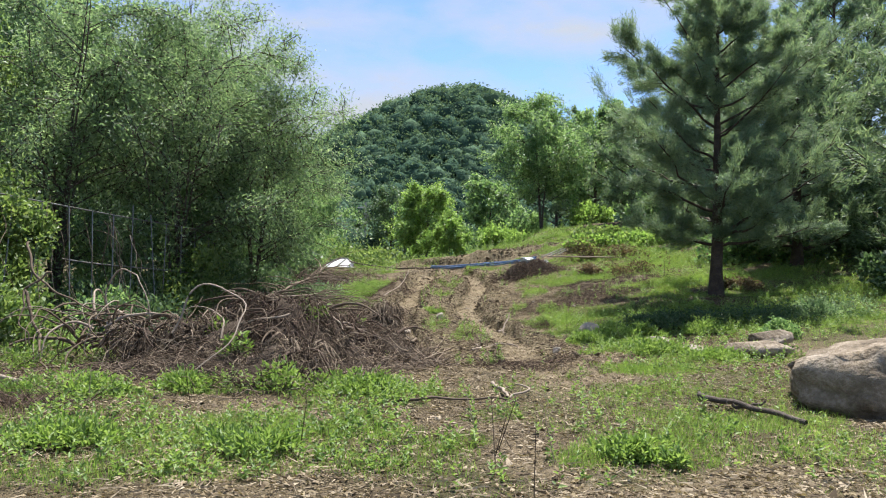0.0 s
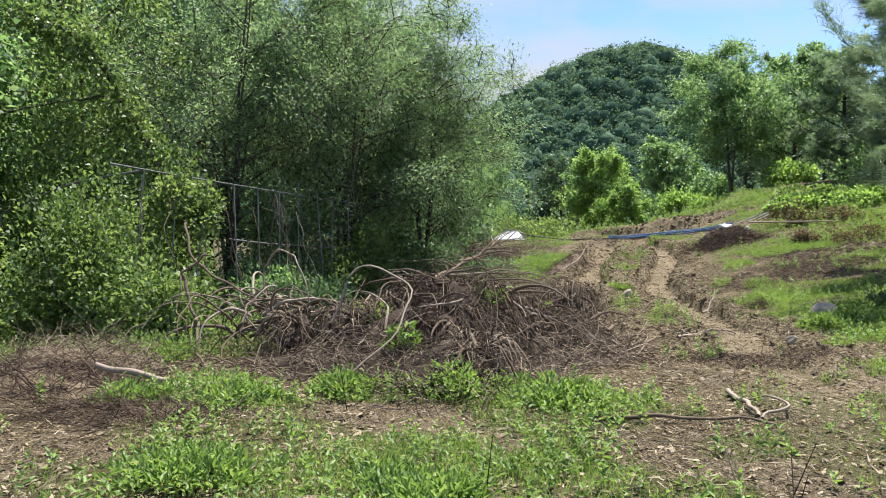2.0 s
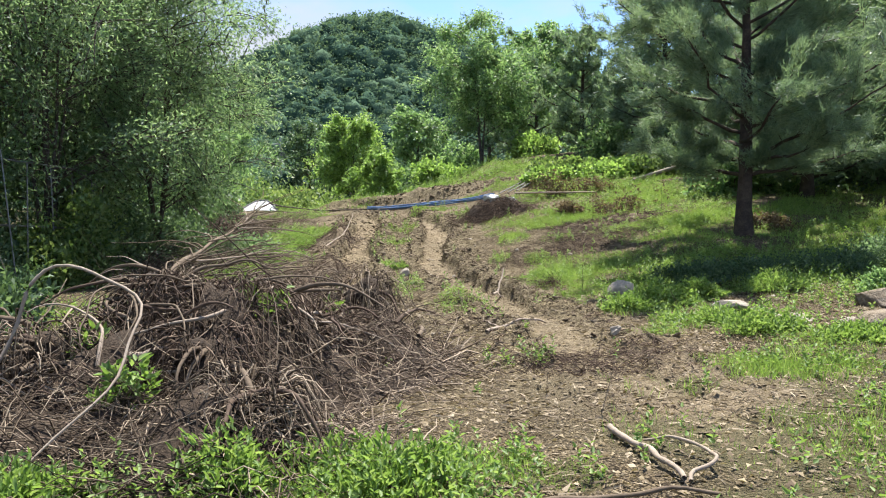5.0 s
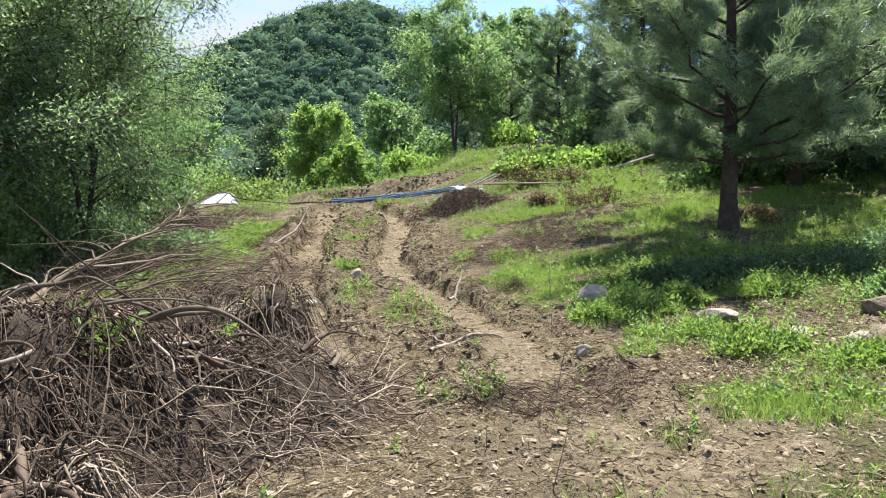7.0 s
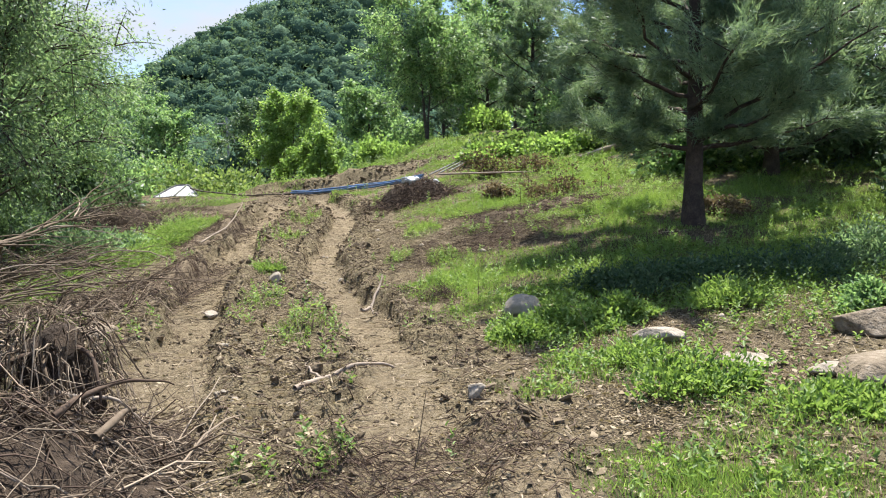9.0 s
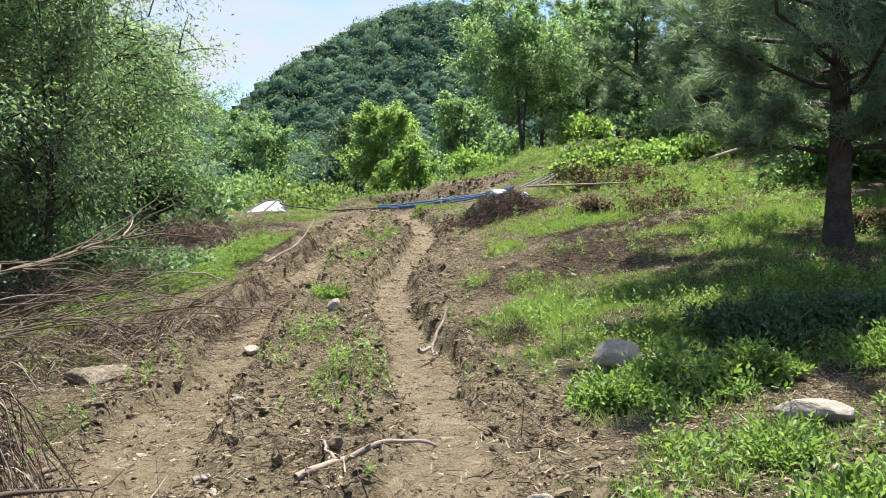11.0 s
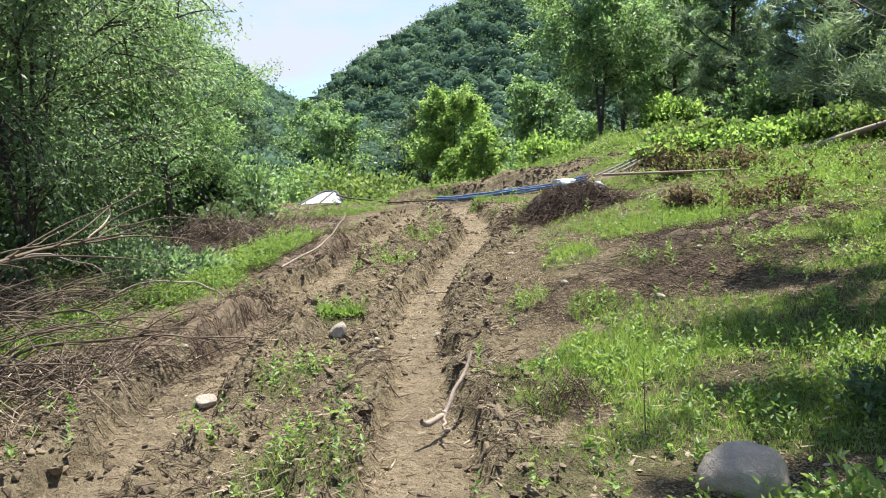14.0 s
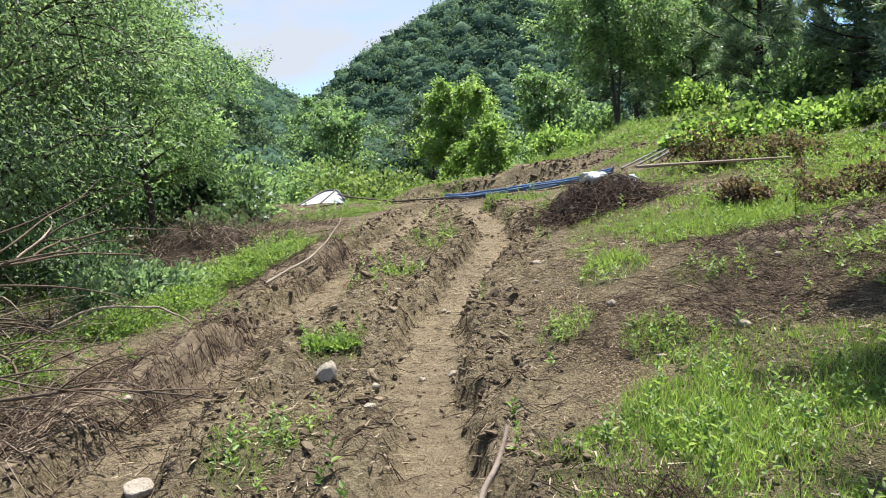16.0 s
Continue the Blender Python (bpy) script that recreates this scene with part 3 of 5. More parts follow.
rad = (1.0 + 1.5 * r.uniform(0, 1, len(cand)) ** 1.7) * np.clip(np.linalg.norm(cand, axis=1) / 140, 0.6, 1)
domes, sprays = crowns(np.concatenate([cand, (ch + rad * r.uniform(-0.1, 0.55, len(cand)))[:, None]], 1), rad, 30, 0.46, r)
woods = thing("forest", (-17, 166, 0), "dense dark green broadleaf forest covering the hills", "forest", kind="stuff")
# domes coloured darker than the sprays, as shade inside the crowns
part("tree_domes", domes, CROWN_SHADE, woods)
part("leaf_sprays", sprays, LEAF_HAZED, woods)

# ridge wears the haze-tinted leaf colour
far = part("far_ridge", hill_sheet(-420, -40, 560, 760, 20, lambda x, y: bell(x, y, -230, 640, 92, 130, 90) + 2 * waves(x, y, 55, 3, 0.03)), LEAF_HAZED, None)
tagged(far, "distant wooded ridge tinted haze-blue in the valley gap", "hill", kind="structure")


# ---------------------------------------------------------------- trees
def tree(name, label, x, y, height, spread, seed, leaf=(0.12, 0.035), count=16000, material=None, bark=None, trunk=0.09, crown_from=0.2,
         limbs=22, twigs=9, stems=1, rise=0.7, droop=0.25, lean=(0, 0), group="", top=0.35, category="tree"):
    """A broadleaf tree: stems, limbs and twigs as tapered rods, a crown of single leaves."""
    r = rng_of(seed)
    z0 = float(lie(x, y)) - 0.08
    ob = thing(name, (x, y, z0), label, category, group)
    P1, R1, P2, R2, P3, R3 = [], [], [], [], [], []
    k = np.linspace(0, 1, 10)
    for s in range(stems):
        a = r.uniform(0, 6.28)
        out = (0.0 if stems == 1 else r.uniform(0.15, 0.4) * spread)
        hs = height * (1 if s == 0 else r.uniform(0.7, 0.98))
        line = np.stack([x + (math.cos(a) * out + lean[0]) * k ** 1.2, y + (math.sin(a) * out + lean[1]) * k ** 1.2, z0 + hs * k], -1)
        line[1:] += np.cumsum(r.normal(0, 0.018 * height / 5, (9, 3)) * np.array([1, 1, 0]), 0)
        P1.append(line), R1.append(trunk * (1 - 0.9 * k) * (1 if s == 0 else 0.75))
        for i in range(limbs // stems):
            f = crown_from + (0.98 - crown_from) * ((i + r.uniform(0, 1)) / (limbs // stems))
            g = max(0.0, (f - crown_from) / (1 - crown_from))
            reach = spread * (1 - (1 - top) * g ** 2.2) * (0.72 + 0.28 * min(1, g * 4)) * r.uniform(0.7, 1.12)
            p0 = np.array([np.interp(f, k, line[:, c]) for c in range(3)])
            az = i * 2.4 + r.uniform(-0.5, 0.5)
            u = np.array([math.cos(az), math.sin(az), 0])
            q = np.linspace(0, 1, 7)[:, None]
            limb = p0 + u * reach * q + np.array([0, 0, 1]) * reach * (rise * q - droop * q ** 2) + np.cumsum(r.normal(0, 0.035 * reach, (7, 3)), 0) * q
            P2.append(limb), R2.append(trunk * 0.42 * (1 - f * 0.6) * (1 - 0.88 * q[:, 0]))
            for j in range(twigs):
                w = r.uniform(0.25, 1.0)
                p = np.array([np.interp(w, q[:, 0], limb[:, c]) for c in range(3)])
                d = unit(u * r.uniform(0.2, 1) + r.normal(0, 0.6, 3) + np.array([0, 0, 0.25]))
                m = np.linspace(0, 1, 5)[:, None]
                tl = reach * r.uniform(0.22, 0.5)
                P3.append(p + d * tl * m + np.array([0, 0, -0.25]) * tl * m ** 2), R3.append(0.012 * (1 - 0.75 * m[:, 0]) * height / 6)
    wood = join(tubes(P1, R1, 8), tubes(P2, R2, 5), tubes(P3, R3, 3))
    part("trunk", wood, bark or BARK, ob)
    P3 = np.array(P3)
    idx = r.integers(0, len(P3), count)
    w = r.uniform(0.1, 1.05, count) * 4
    lo = np.clip(w.astype(int), 0, 3)
    base = P3[idx, lo] + (P3[idx, lo + 1] - P3[idx, lo]) * (w - lo)[:, None]
    along = unit(P3[idx, 4] - P3[idx, 0])
    base = base + r.normal(0, 0.06 * spread, base.shape)
    d = along * 0.7 + r.normal(0, 0.6, base.shape) + np.array([0, 0, -0.25])
    part("crown", leaves(base, d, leaf[0] * r.uniform(0.6, 1.25, count), leaf[1] * r.uniform(0.7, 1.2, count), r), material or LEAF_GROVE, ob)
    return ob


def pine(name, label, x, y, height, spread, seed, tufts=2600, trunk=0.16, bare=0.16, lean=(0, 0), per=15, needle=0.13, group="", width=0.011):
    """A pine: straight trunk, whorls of limbs that turn up at the ends, needles in tufts."""
    r = rng_of(seed)
    z0 = float(lie(x, y)) - 0.08
    ob = thing(name, (x, y, z0), label, "tree", group)
    k = np.linspace(0, 1, 12)
    line = np.stack([x + lean[0] * k, y + lean[1] * k, z0 + height * k], -1)
    line[1:] += np.cumsum(r.normal(0, 0.012 * height / 6, (11, 3)) * np.array([1, 1, 0]), 0)
    flare = 1 + 0.35 * np.exp(-k * 25)
    P2, R2, P3, R3 = [], [], [], []
    n = int(height * 6.5)
    for i in range(n):
        f = bare + (0.97 - bare) * (max(0.0, i + r.uniform(-0.4, 0.4)) / n) ** 1.2
        f = min(max(f, bare * 0.9), 0.97)
        g = max(0.0, (f - bare) / (1 - bare))
        reach = spread * (0.75 + 0.3 * min(1.0, 3 * g)) * (1.0 - 0.88 * g ** 1.9) * r.uniform(0.35, 1.15)
        p0 = np.array([np.interp(f, k, line[:, c]) for c in range(3)])
        az = i * 2.4 + r.uniform(-0.5, 0.5)
        u = np.array([math.cos(az), math.sin(az), 0])
        q = np.linspace(0, 1, 8)[:, None]
        limb = p0 + u * reach * q + np.array([0, 0, 1]) * reach * ((0.1 + 0.8 * g) * q + 0.2 * q ** 2.5) + np.cumsum(r.normal(0, 0.02 * reach, (8, 3)), 0)
        P2.append(limb), R2.append(trunk * 0.3 * (1 - 0.6 * f) * (1 - 0.85 * q[:, 0]) + 0.004)
        for j in range(11):
            w = r.uniform(0.18, 1.0)
            p = np.array([np.interp(w, q[:, 0], limb[:, c]) for c in range(3)])
            d = unit(u * 0.7 + r.normal(0, 0.55, 3) + np.array([0, 0, 0.35]))
            tl = reach * r.uniform(0.15, 0.36)
            m = np.linspace(0, 1, 3)[:, None]
            P3.append(p + d * tl * m + np.array([0, 0, 0.15]) * tl * m ** 2), R3.append(0.008 * (1 - 0.6 * m[:, 0]))
    part("trunk", join(tubes(line[None], (trunk * (1 - 0.88 * k) * flare)[None], 10), tubes(P2, R2, 5), tubes(P3, R3, 3)), PINE_BARK, ob)
    P3 = np.array(P3)
    idx = r.integers(0, len(P3), tufts)
    w = r.uniform(0.25, 1.0, tufts) * 2
    w[: len(P3)] = 2.0
    idx[: len(P3)] = np.arange(len(P3))[:tufts]
    lo = np.clip(w.astype(int), 0, 1)
    at = P3[idx, lo] + (P3[idx, lo + 1] - P3[idx, lo]) * (w - lo)[:, None]
    ax = unit(P3[idx, 2] - P3[idx, 0])
    C = np.repeat(at, per, 0) + r.normal(0, 0.07, (tufts * per, 3))
    D = np.repeat(ax, per, 0) * 0.8 + r.normal(0, 0.5, (tufts * per, 3))
    part("crown", blades(C, D, needle * r.uniform(0.7, 1.2, tufts * per), width, r), NEEDLE, ob)
    return ob


GROVE = "grove along the field"
willow = "slender grey-green willow with dense narrow leaves beside the field"
for i, (tx, ty, th, ts, low) in enumerate(((-7.9, 20.2, 7.8, 2.7, 0.2), (-9.0, 17.6, 8.6, 2.9, 0.22), (-10.6, 15.2, 8.4, 2.8, 0.15), (-10.6, 21.6, 9.2, 3.0, 0.15))):
    tree("willow_tree", willow, tx, ty, th, ts, 1 + i, (0.1, 0.03), 44000, trunk=0.065, stems=5, limbs=55, twigs=9, crown_from=low, group=GROVE, top=0.5)
robinia = "light green robinia tree with thin dark trunk and feathery leaves"
tree("robinia_tree", robinia, -9.5, 26.6, 5.6, 2.5, 5, (0.085, 0.036), 38000, LEAF_MIX, trunk=0.09, limbs=30, crown_from=0.25, group=GROVE, lean=(-0.7, 0))
for i, (tx, ty, th, ts) in enumerate(((-11.6, 23.2, 8.6, 3.0), (-13.4, 29.6, 6.8, 3.0), (-14.0, 19.0, 9.0, 3.4), (-15.8, 25.5, 9.5, 3.6), (-17.5, 33.5, 8.0, 3.6))):
    tree("robinia_tree", "tall leafy robinia in the dense grove", tx, ty, th, ts, 60 + i, (0.24, 0.1), 16000, LEAF_MIX if i % 2 else LEAF_GROVE, trunk=0.11, limbs=34, crown_from=0.08, group=GROVE)
for i, (tx, ty, th, ts) in enumerate(((-14.2, 14.5, 7.5, 3.0), (-13.5, 11.0, 6.2, 2.8), (-17.5, 12.0, 9.0, 3.8), (-12.2, 8.0, 5.4, 2.6), (-16.0, 7.5, 7.5, 3.2), (-20.0, 18.0, 10.5, 4.2))):
    tree("leafy_tree", "broad leafy tree hung with green creepers", tx, ty, th, ts, 70 + i, (0.13, 0.075), 22000, LEAF_MIX if i % 2 else LEAF_VINE, trunk=0.12, limbs=34, crown_from=0.04, group=GROVE)
tree("robinia_tree", "tall light green robinia with two dark stems above the bank", 0.6, 43.0, 8.0, 3.1, 8, (0.18, 0.075), 26000, LEAF_MIX, trunk=0.085, limbs=34, crown_from=0.26, stems=2)
tree("robinia_tree", "slim robinia with an airy crown among pines", 4.0, 47.0, 7.2, 2.4, 18, (0.24, 0.09), 12000, LEAF_MIX, trunk=0.12, limbs=24, crown_from=0.2)
tree("young_tree", "bright yellow-green bushy young tree above the bank", -7.2, 50.0, 5.2, 2.5, 9, (0.2, 0.1), 15000, LEAF_FRESH, trunk=0.08, limbs=26, crown_from=0.03)
tree("young_tree", "bright green leafy sapling on the bank", -5.2, 46.5, 2.8, 1.5, 10, (0.22, 0.1), 5000, LEAF_FRESH, trunk=0.05, limbs=18, crown_from=0.03)
for i, (tx, ty, th, ts) in enumerate(((-31, 70, 8, 4.0), (-25, 75, 8.5, 4.0), (-20, 66, 6, 3.2), (-14, 72, 7, 3.6), (-9, 64, 6, 3.2), (-3.5, 62, 6.5, 3.0), (2, 60, 8, 3.4), (7, 58, 9, 3.6), (-36, 60, 9, 4.4), (-27, 52, 8, 4.0), (-22, 44, 8.5, 4.0))):
    tree("field_tree", "round leafy tree at the foot of the hill", tx, ty, th, ts, 90 + i, (0.27, 0.17), 8500, LEAF_MIX if i % 3 else LEAF_DARK_SHADE, trunk=0.15, limbs=26, twigs=5, crown_from=0.03, group="trees at the foot of the hill")

pine("pine_tree", "green pine with dark trunk standing on the grassy bank", 4.38, 17.95, 7.2, 3.2, 21, 13000, trunk=0.15, bare=0.17, needle=0.17, width=0.013)
for i, (px, py, ph, ps) in enumerate(((7.6, 22.0, 6.6, 2.9), (10.5, 19.0, 7.0, 3.2), (9.2, 26.0, 7.8, 3.2), (7.6, 34.0, 8.6, 3.0), (12.8, 24.0, 7.8, 3.4), (9.8, 38.5, 9.4, 3.4), (13.5, 31.0, 9.4, 3.6), (5.4, 40.0, 5.8, 2.6), (14.5, 17.0, 7.2, 3.4), (17.5, 27.0, 10, 3.8), (13.2, 37.0, 10, 3.8), (3.4, 51.0, 8, 3.0), (7.4, 36.5, 8.2, 3.0), (8.8, 30.8, 9.4, 3.4), (11.0, 28.0, 9.6, 3.5))):
    pine("pine_tree", "dark green pine in the stand behind the bank", px, py, ph, ps, 30 + i, 3800, trunk=0.15, bare=0.08, group="pine stand", needle=0.26, width=0.042, per=6)


# ---------------------------------------------------------------- makers of smaller things
def ground_at(x, y):
    return float(ground(np.array([float(x)]), np.array([float(y)]))[0])


def ball(level):
    bm = bmesh.new()
    bmesh.ops.create_icosphere(bm, subdivisions=level, radius=1)
    V = np.array([v.co[:] for v in bm.verts])
    F = np.array([[v.index for v in f.verts] for f in bm.faces])
    bm.free()
    return V, F


ICO, BALL2, BALL4 = ball(1), ball(2), ball(4)


def rock_shape(size, seed, cuts=9, rough=0.11, base=None):
    """A weathered block: a ball cut by planes, then roughened."""
    V, F = base or BALL4
    V, r = V.copy(), rng_of(seed)
    for _ in range(cuts):
        n = unit(r.normal(size=3))
        d = V @ n
        lim = r.uniform(0.42, 0.78)
        V = V - np.outer(np.maximum(d - lim, 0) * 0.93, n)
    for sc, am in ((1.6, rough), (4.5, rough * 0.45), (11, rough * 0.2)):
        V = V * (1 + am * np.array([noise.noise(Vector(v * sc) + Vector((seed, 0, 0))) for v in V]))[:, None]
    return V * np.array(size), F


def hewn(size, planes, seed, rough=0.1):
    """A block with given flat faces: pairs of a direction and how far out it is cut."""
    V, F = BALL4
    V = V * 1.25
    for n, lim in planes:
        n = unit(np.array(n, float))
        V = V - np.outer(np.maximum(V @ n - lim, 0) * 0.96, n)
    for sc, am in ((1.7, rough), (4.0, rough * 0.6), (10, rough * 0.3)):
        V = V * (1 + am * np.array([noise.noise(Vector(v * sc) + Vector((seed, 0, 0))) for v in V]))[:, None]
    return V * np.array(size), F


def spun(VF, at, turn=0.0, tilt=0.0):
    m = np.array(pose(0, 0, 0, tilt, 0, turn).to_3x3())
    return VF[0] @ m.T + np.array(at), VF[1]


def rock(label, x, y, size, seed, turn=0, tilt=0, sink=0.3, material=None, cuts=9, name="boulder", group=""):
    z = ground_at(x, y)
    V, F = spun(rock_shape(size, seed, cuts), (x, y, z + size[2] * (1 - 2 * sink)), turn, tilt)
    ob = part(name, (V - np.array([x, y, z]), F), material or STONE)
    ob.location = (x, y, z)
    return tagged(ob, label, "rock", group)


def heap_form(x, y, turn, long, wide, high, seed):
    """Height of a long uneven heap over the ground at points (X, Y)."""
    a = radians(turn)

    def form(X, Y):
        u, v = (X - x) * math.cos(a) + (Y - y) * math.sin(a), (Y - y) * math.cos(a) - (X - x) * math.sin(a)
        d = np.sqrt((u / long) ** 2 + (v / wide) ** 2)
        return high * smooth01(1.15 - d) * (0.85 + 0.3 * waves(X, Y, seed, 2, 2.2))
    return form


def brush(name, label, x, y, turn, long, wide, high, count, seed, length=(0.3, 0.9), radius=(0.003, 0.009), material=None, core=True, category="brush pile", upright=0.15, group=""):
    """A heap of dead twigs and roots over a core of earth and litter."""
    r = rng_of(seed)
    form = heap_form(x, y, turn, long, wide, high, seed)
    ob = thing(name, (x, y, ground_at(x, y)), label, category, group)
    a = radians(turn)
    if core:
        n = 46
        U, W = np.meshgrid(np.linspace(-1.1, 1.1, n) * long, np.linspace(-1.1, 1.1, n) * wide, indexing="ij")
        X, Y = x + U * math.cos(a) - W * math.sin(a), y + U * math.sin(a) + W * math.cos(a)
        f = form(X, Y)
        Z = ground(X, Y) + f * 0.8 * (1 + 0.35 * waves(X, Y, seed + 3, 4, 6.0)) - 0.03
        i, j = np.meshgrid(np.arange(n - 1), np.arange(n - 1), indexing="ij")
        part("litter_core", (np.stack([X, Y, Z], -1).reshape(-1, 3), np.stack([i * n + j, (i + 1) * n + j, (i + 1) * n + j + 1, i * n + j + 1], -1).reshape(-1, 4)), HUMUS if high > 0.4 else CLOD, ob)
    rad, ang = np.sqrt(r.uniform(0, 1, count)), r.uniform(0, 6.283, count)
    U, W = rad * np.cos(ang) * long, rad * np.sin(ang) * wide
    X, Y = x + U * math.cos(a) - W * math.sin(a), y + U * math.sin(a) + W * math.cos(a)
    L = r.uniform(*length, count)
    az = r.uniform(0, 6.283, count)
    bend = r.normal(0, 0.75, count)
    k = np.linspace(-0.5, 0.5, 5)
    lift = form(X, Y) * r.uniform(0.35, 1.0, count) + r.uniform(0, 0.06, count)
    th = az[:, None] + bend[:, None] * k
    PX = X[:, None] + np.cumsum(np.cos(th) * L[:, None] / 5, 1)
    PY = Y[:, None] + np.cumsum(np.sin(th) * L[:, None] / 5, 1)
    steep = r.normal(0, upright, count) + upright * 0.4
    here = np.maximum(form(PX, PY) * r.uniform(0.55, 1.0, count)[:, None], lift[:, None] * 0.55)
    PZ = ground(PX, PY) + here + (k + 0.5) * L[:, None] * steep[:, None] + 0.05 * L[:, None] * np.sin(9 * k + az[:, None])
    PZ = np.maximum(PZ, ground(PX, PY) + 0.005)
    R = (radius[0] + (radius[1] - radius[0]) * r.uniform(0, 1, count) ** 2)[:, None] * np.linspace(1, 0.4, 5)
    if not core:
        tagged(ob, kind="stuff")
    part("twig_tangle", tubes(np.stack([PX, PY, PZ], -1), R, 3), material or TWIG, ob)
    return ob, form


def bush(name, label, x, y, size, count, seed, leaf=(0.1, 0.06), material=None, lumps=14, category="bush", group="", up=0.35, z=None):
    """A thicket: stems, and leaves on uneven lumps."""
    r = rng_of(seed)
    z0 = ground_at(x, y) if z is None else z
    ob = thing(name, (x, y, z0), label, category, group)
    c = unit(r.normal(size=(lumps, 3))) * r.uniform(0.25, 0.85, (lumps, 1))
    c[:, 2] = np.abs(c[:, 2])
    C = np.array([x, y, z0]) + c * np.array(size)
    rad = r.uniform(0.24, 0.5, lumps)
    C[:, 2] = z0 + (C[:, 2] - z0) * r.uniform(0.45, 1.15, lumps)
    S = np.linspace(0, 1, 6)[None, :, None]
    foot = np.array([x, y, z0 - 0.05]) + r.normal(0, 0.18, (lumps, 3)) * np.array([size[0], size[1], 0])
    stems = foot[:, None] * (1 - S) + C[:, None] * S + r.normal(0, 0.03 * size[2], (lumps, 6, 3)) * S * (1 - S) * 4
    for line in stems[:14]:
        w = r.uniform(0.7, 1.4) * (0.4 if category == "weeds" else 1)
        part("stem", tubes(line[None], np.linspace(0.02, 0.006, 6)[None] * w, 4), BARK, ob)
    i = r.integers(0, lumps, count)
    d = unit(r.normal(size=(count, 3)))
    P = C[i] + d * (rad[i] * r.uniform(0.55, 1.12, count))[:, None] * np.array(size) * (1 + 0.25 * np.sin(7 * d[:, :1] + i[:, None]))
    P[:, 2] = np.maximum(P[:, 2], lie(P[:, 0], P[:, 1]) + 0.03)
    D = d * 0.6 + r.normal(0, 0.5, (count, 3)) + np.array([0, 0, up])
    part("foliage", (creased if leaf[0] < 0.08 else leaves)(P, D, leaf[0] * r.uniform(0.6, 1.3, count), leaf[1] * r.uniform(0.6, 1.25, count), r), material or LEAF_VINE, ob)
    return ob


def stick(label, pts, r0, r1, seed, material=None, forks=(), name="fallen_branch", category="branch", lift=0.02, wobble=0.01):
    """A branch on the ground: points (x, y, height over ground); forks: more such lines."""
    lines = [pts, *forks]
    x, y, h = pts[0]
    ob = thing(name, (x, y, ground_at(x, y)), label, category)
    for n, line in enumerate(lines):
        P = [(a, b, ground_at(a, b) + c + lift) for a, b, c in line]
        s = 1.0 if n == 0 else 0.55
        part("stem" if n == 0 else "side_branch", rod(P, r0 * s, r1 * s, 7, 22, wobble, seed + n), material or DRIFT, ob)
    return ob


def curl(start, steps, step, heading, climb, turn, dip, r):
    """A wandering line for roots: heading and climb in radians change as it goes."""
    P, p = [np.array(start, float)], np.array(start, float)
    for _ in range(steps):
        p = p + step * np.array([math.cos(heading) * math.cos(climb), math.sin(heading) * math.cos(climb), math.sin(climb)])
        P.append(p)
        heading += turn + r.normal(0, 0.15)
        climb += dip + r.normal(0, 0.08)
    return np.array(P)


# ---------------------------------------------------------------- dead brush beside the track
pile, pile_form = brush("brush_pile", "long heap of dry brown uprooted shrubs and twigs", -3.2, 9.5, 50, 2.5, 1.25, 0.85, 3600, 101, (0.15, 0.75), (0.002, 0.009), upright=0.2)
brush("brush_pile", "tangle of dry roots spilling from the big heap", -2.75, 7.9, 20, 0.95, 0.75, 0.42, 900, 103, (0.25, 0.8), (0.003, 0.008), group="low brush")
brush("brush_pile", "long bare branches tangled over the big heap", -3.2, 9.5, 50, 2.2, 0.9, 0.8, 260, 104, (0.5, 1.3), (0.005, 0.013), core=False, upright=0.24, group="low brush")
r = rng_of(102)
n = 1500
u, v = r.normal(0, 0.42, n) * 2.2, r.normal(0, 0.45, n)
rx, ry = -3.2 + u * math.cos(radians(50)) - v * math.sin(radians(50)), 9.6 + u * math.sin(radians(50)) + v * math.cos(radians(50))
k = np.linspace(0, 1, 6)
drop = pile_form(rx, ry)
ax = r.uniform(0, 6.283, n)
swing = r.uniform(0.15, 0.5, n)
hang = np.stack([rx[:, None] + np.cos(ax)[:, None] * swing[:, None] * k, ry[:, None] + np.sin(ax)[:, None] * swing[:, None] * k,
                 ground(rx, ry)[:, None] + drop[:, None] * (1.05 - 0.9 * k ** 1.7) + 0.1 * r.normal(size=(n, 1)) * k], -1)
part("root_curtain", tubes(hang, np.linspace(0.005, 0.0015, 6)[None] * r.uniform(0.6, 1.6, (n, 1)), 3), ROOT, pile, "dark fibrous hanging roots")
for i in range(80):
    h0 = r.uniform(0, 6.28)
    s = r.normal(0, 0.5, 2) * np.array([1.7, 0.6])
    px, py = -3.2 + s[0] * math.cos(radians(50)) - s[1] * math.sin(radians(50)), 9.6 + s[0] * math.sin(radians(50)) + s[1] * math.cos(radians(50))
    line = curl((px, py, ground_at(px, py) + float(pile_form(np.array(px), np.array(py))) * 0.9 + 0.05), 9, r.uniform(0.07, 0.13), h0, r.uniform(-0.2, 0.6), r.normal(0, 0.15), -0.12, r)
    part("branch", rod(line, r.uniform(0.008, 0.028), 0.004, 6, 16, 0.01, i), DRIFT if i % 4 == 0 else (TWIG if i % 2 else ROOT), pile)

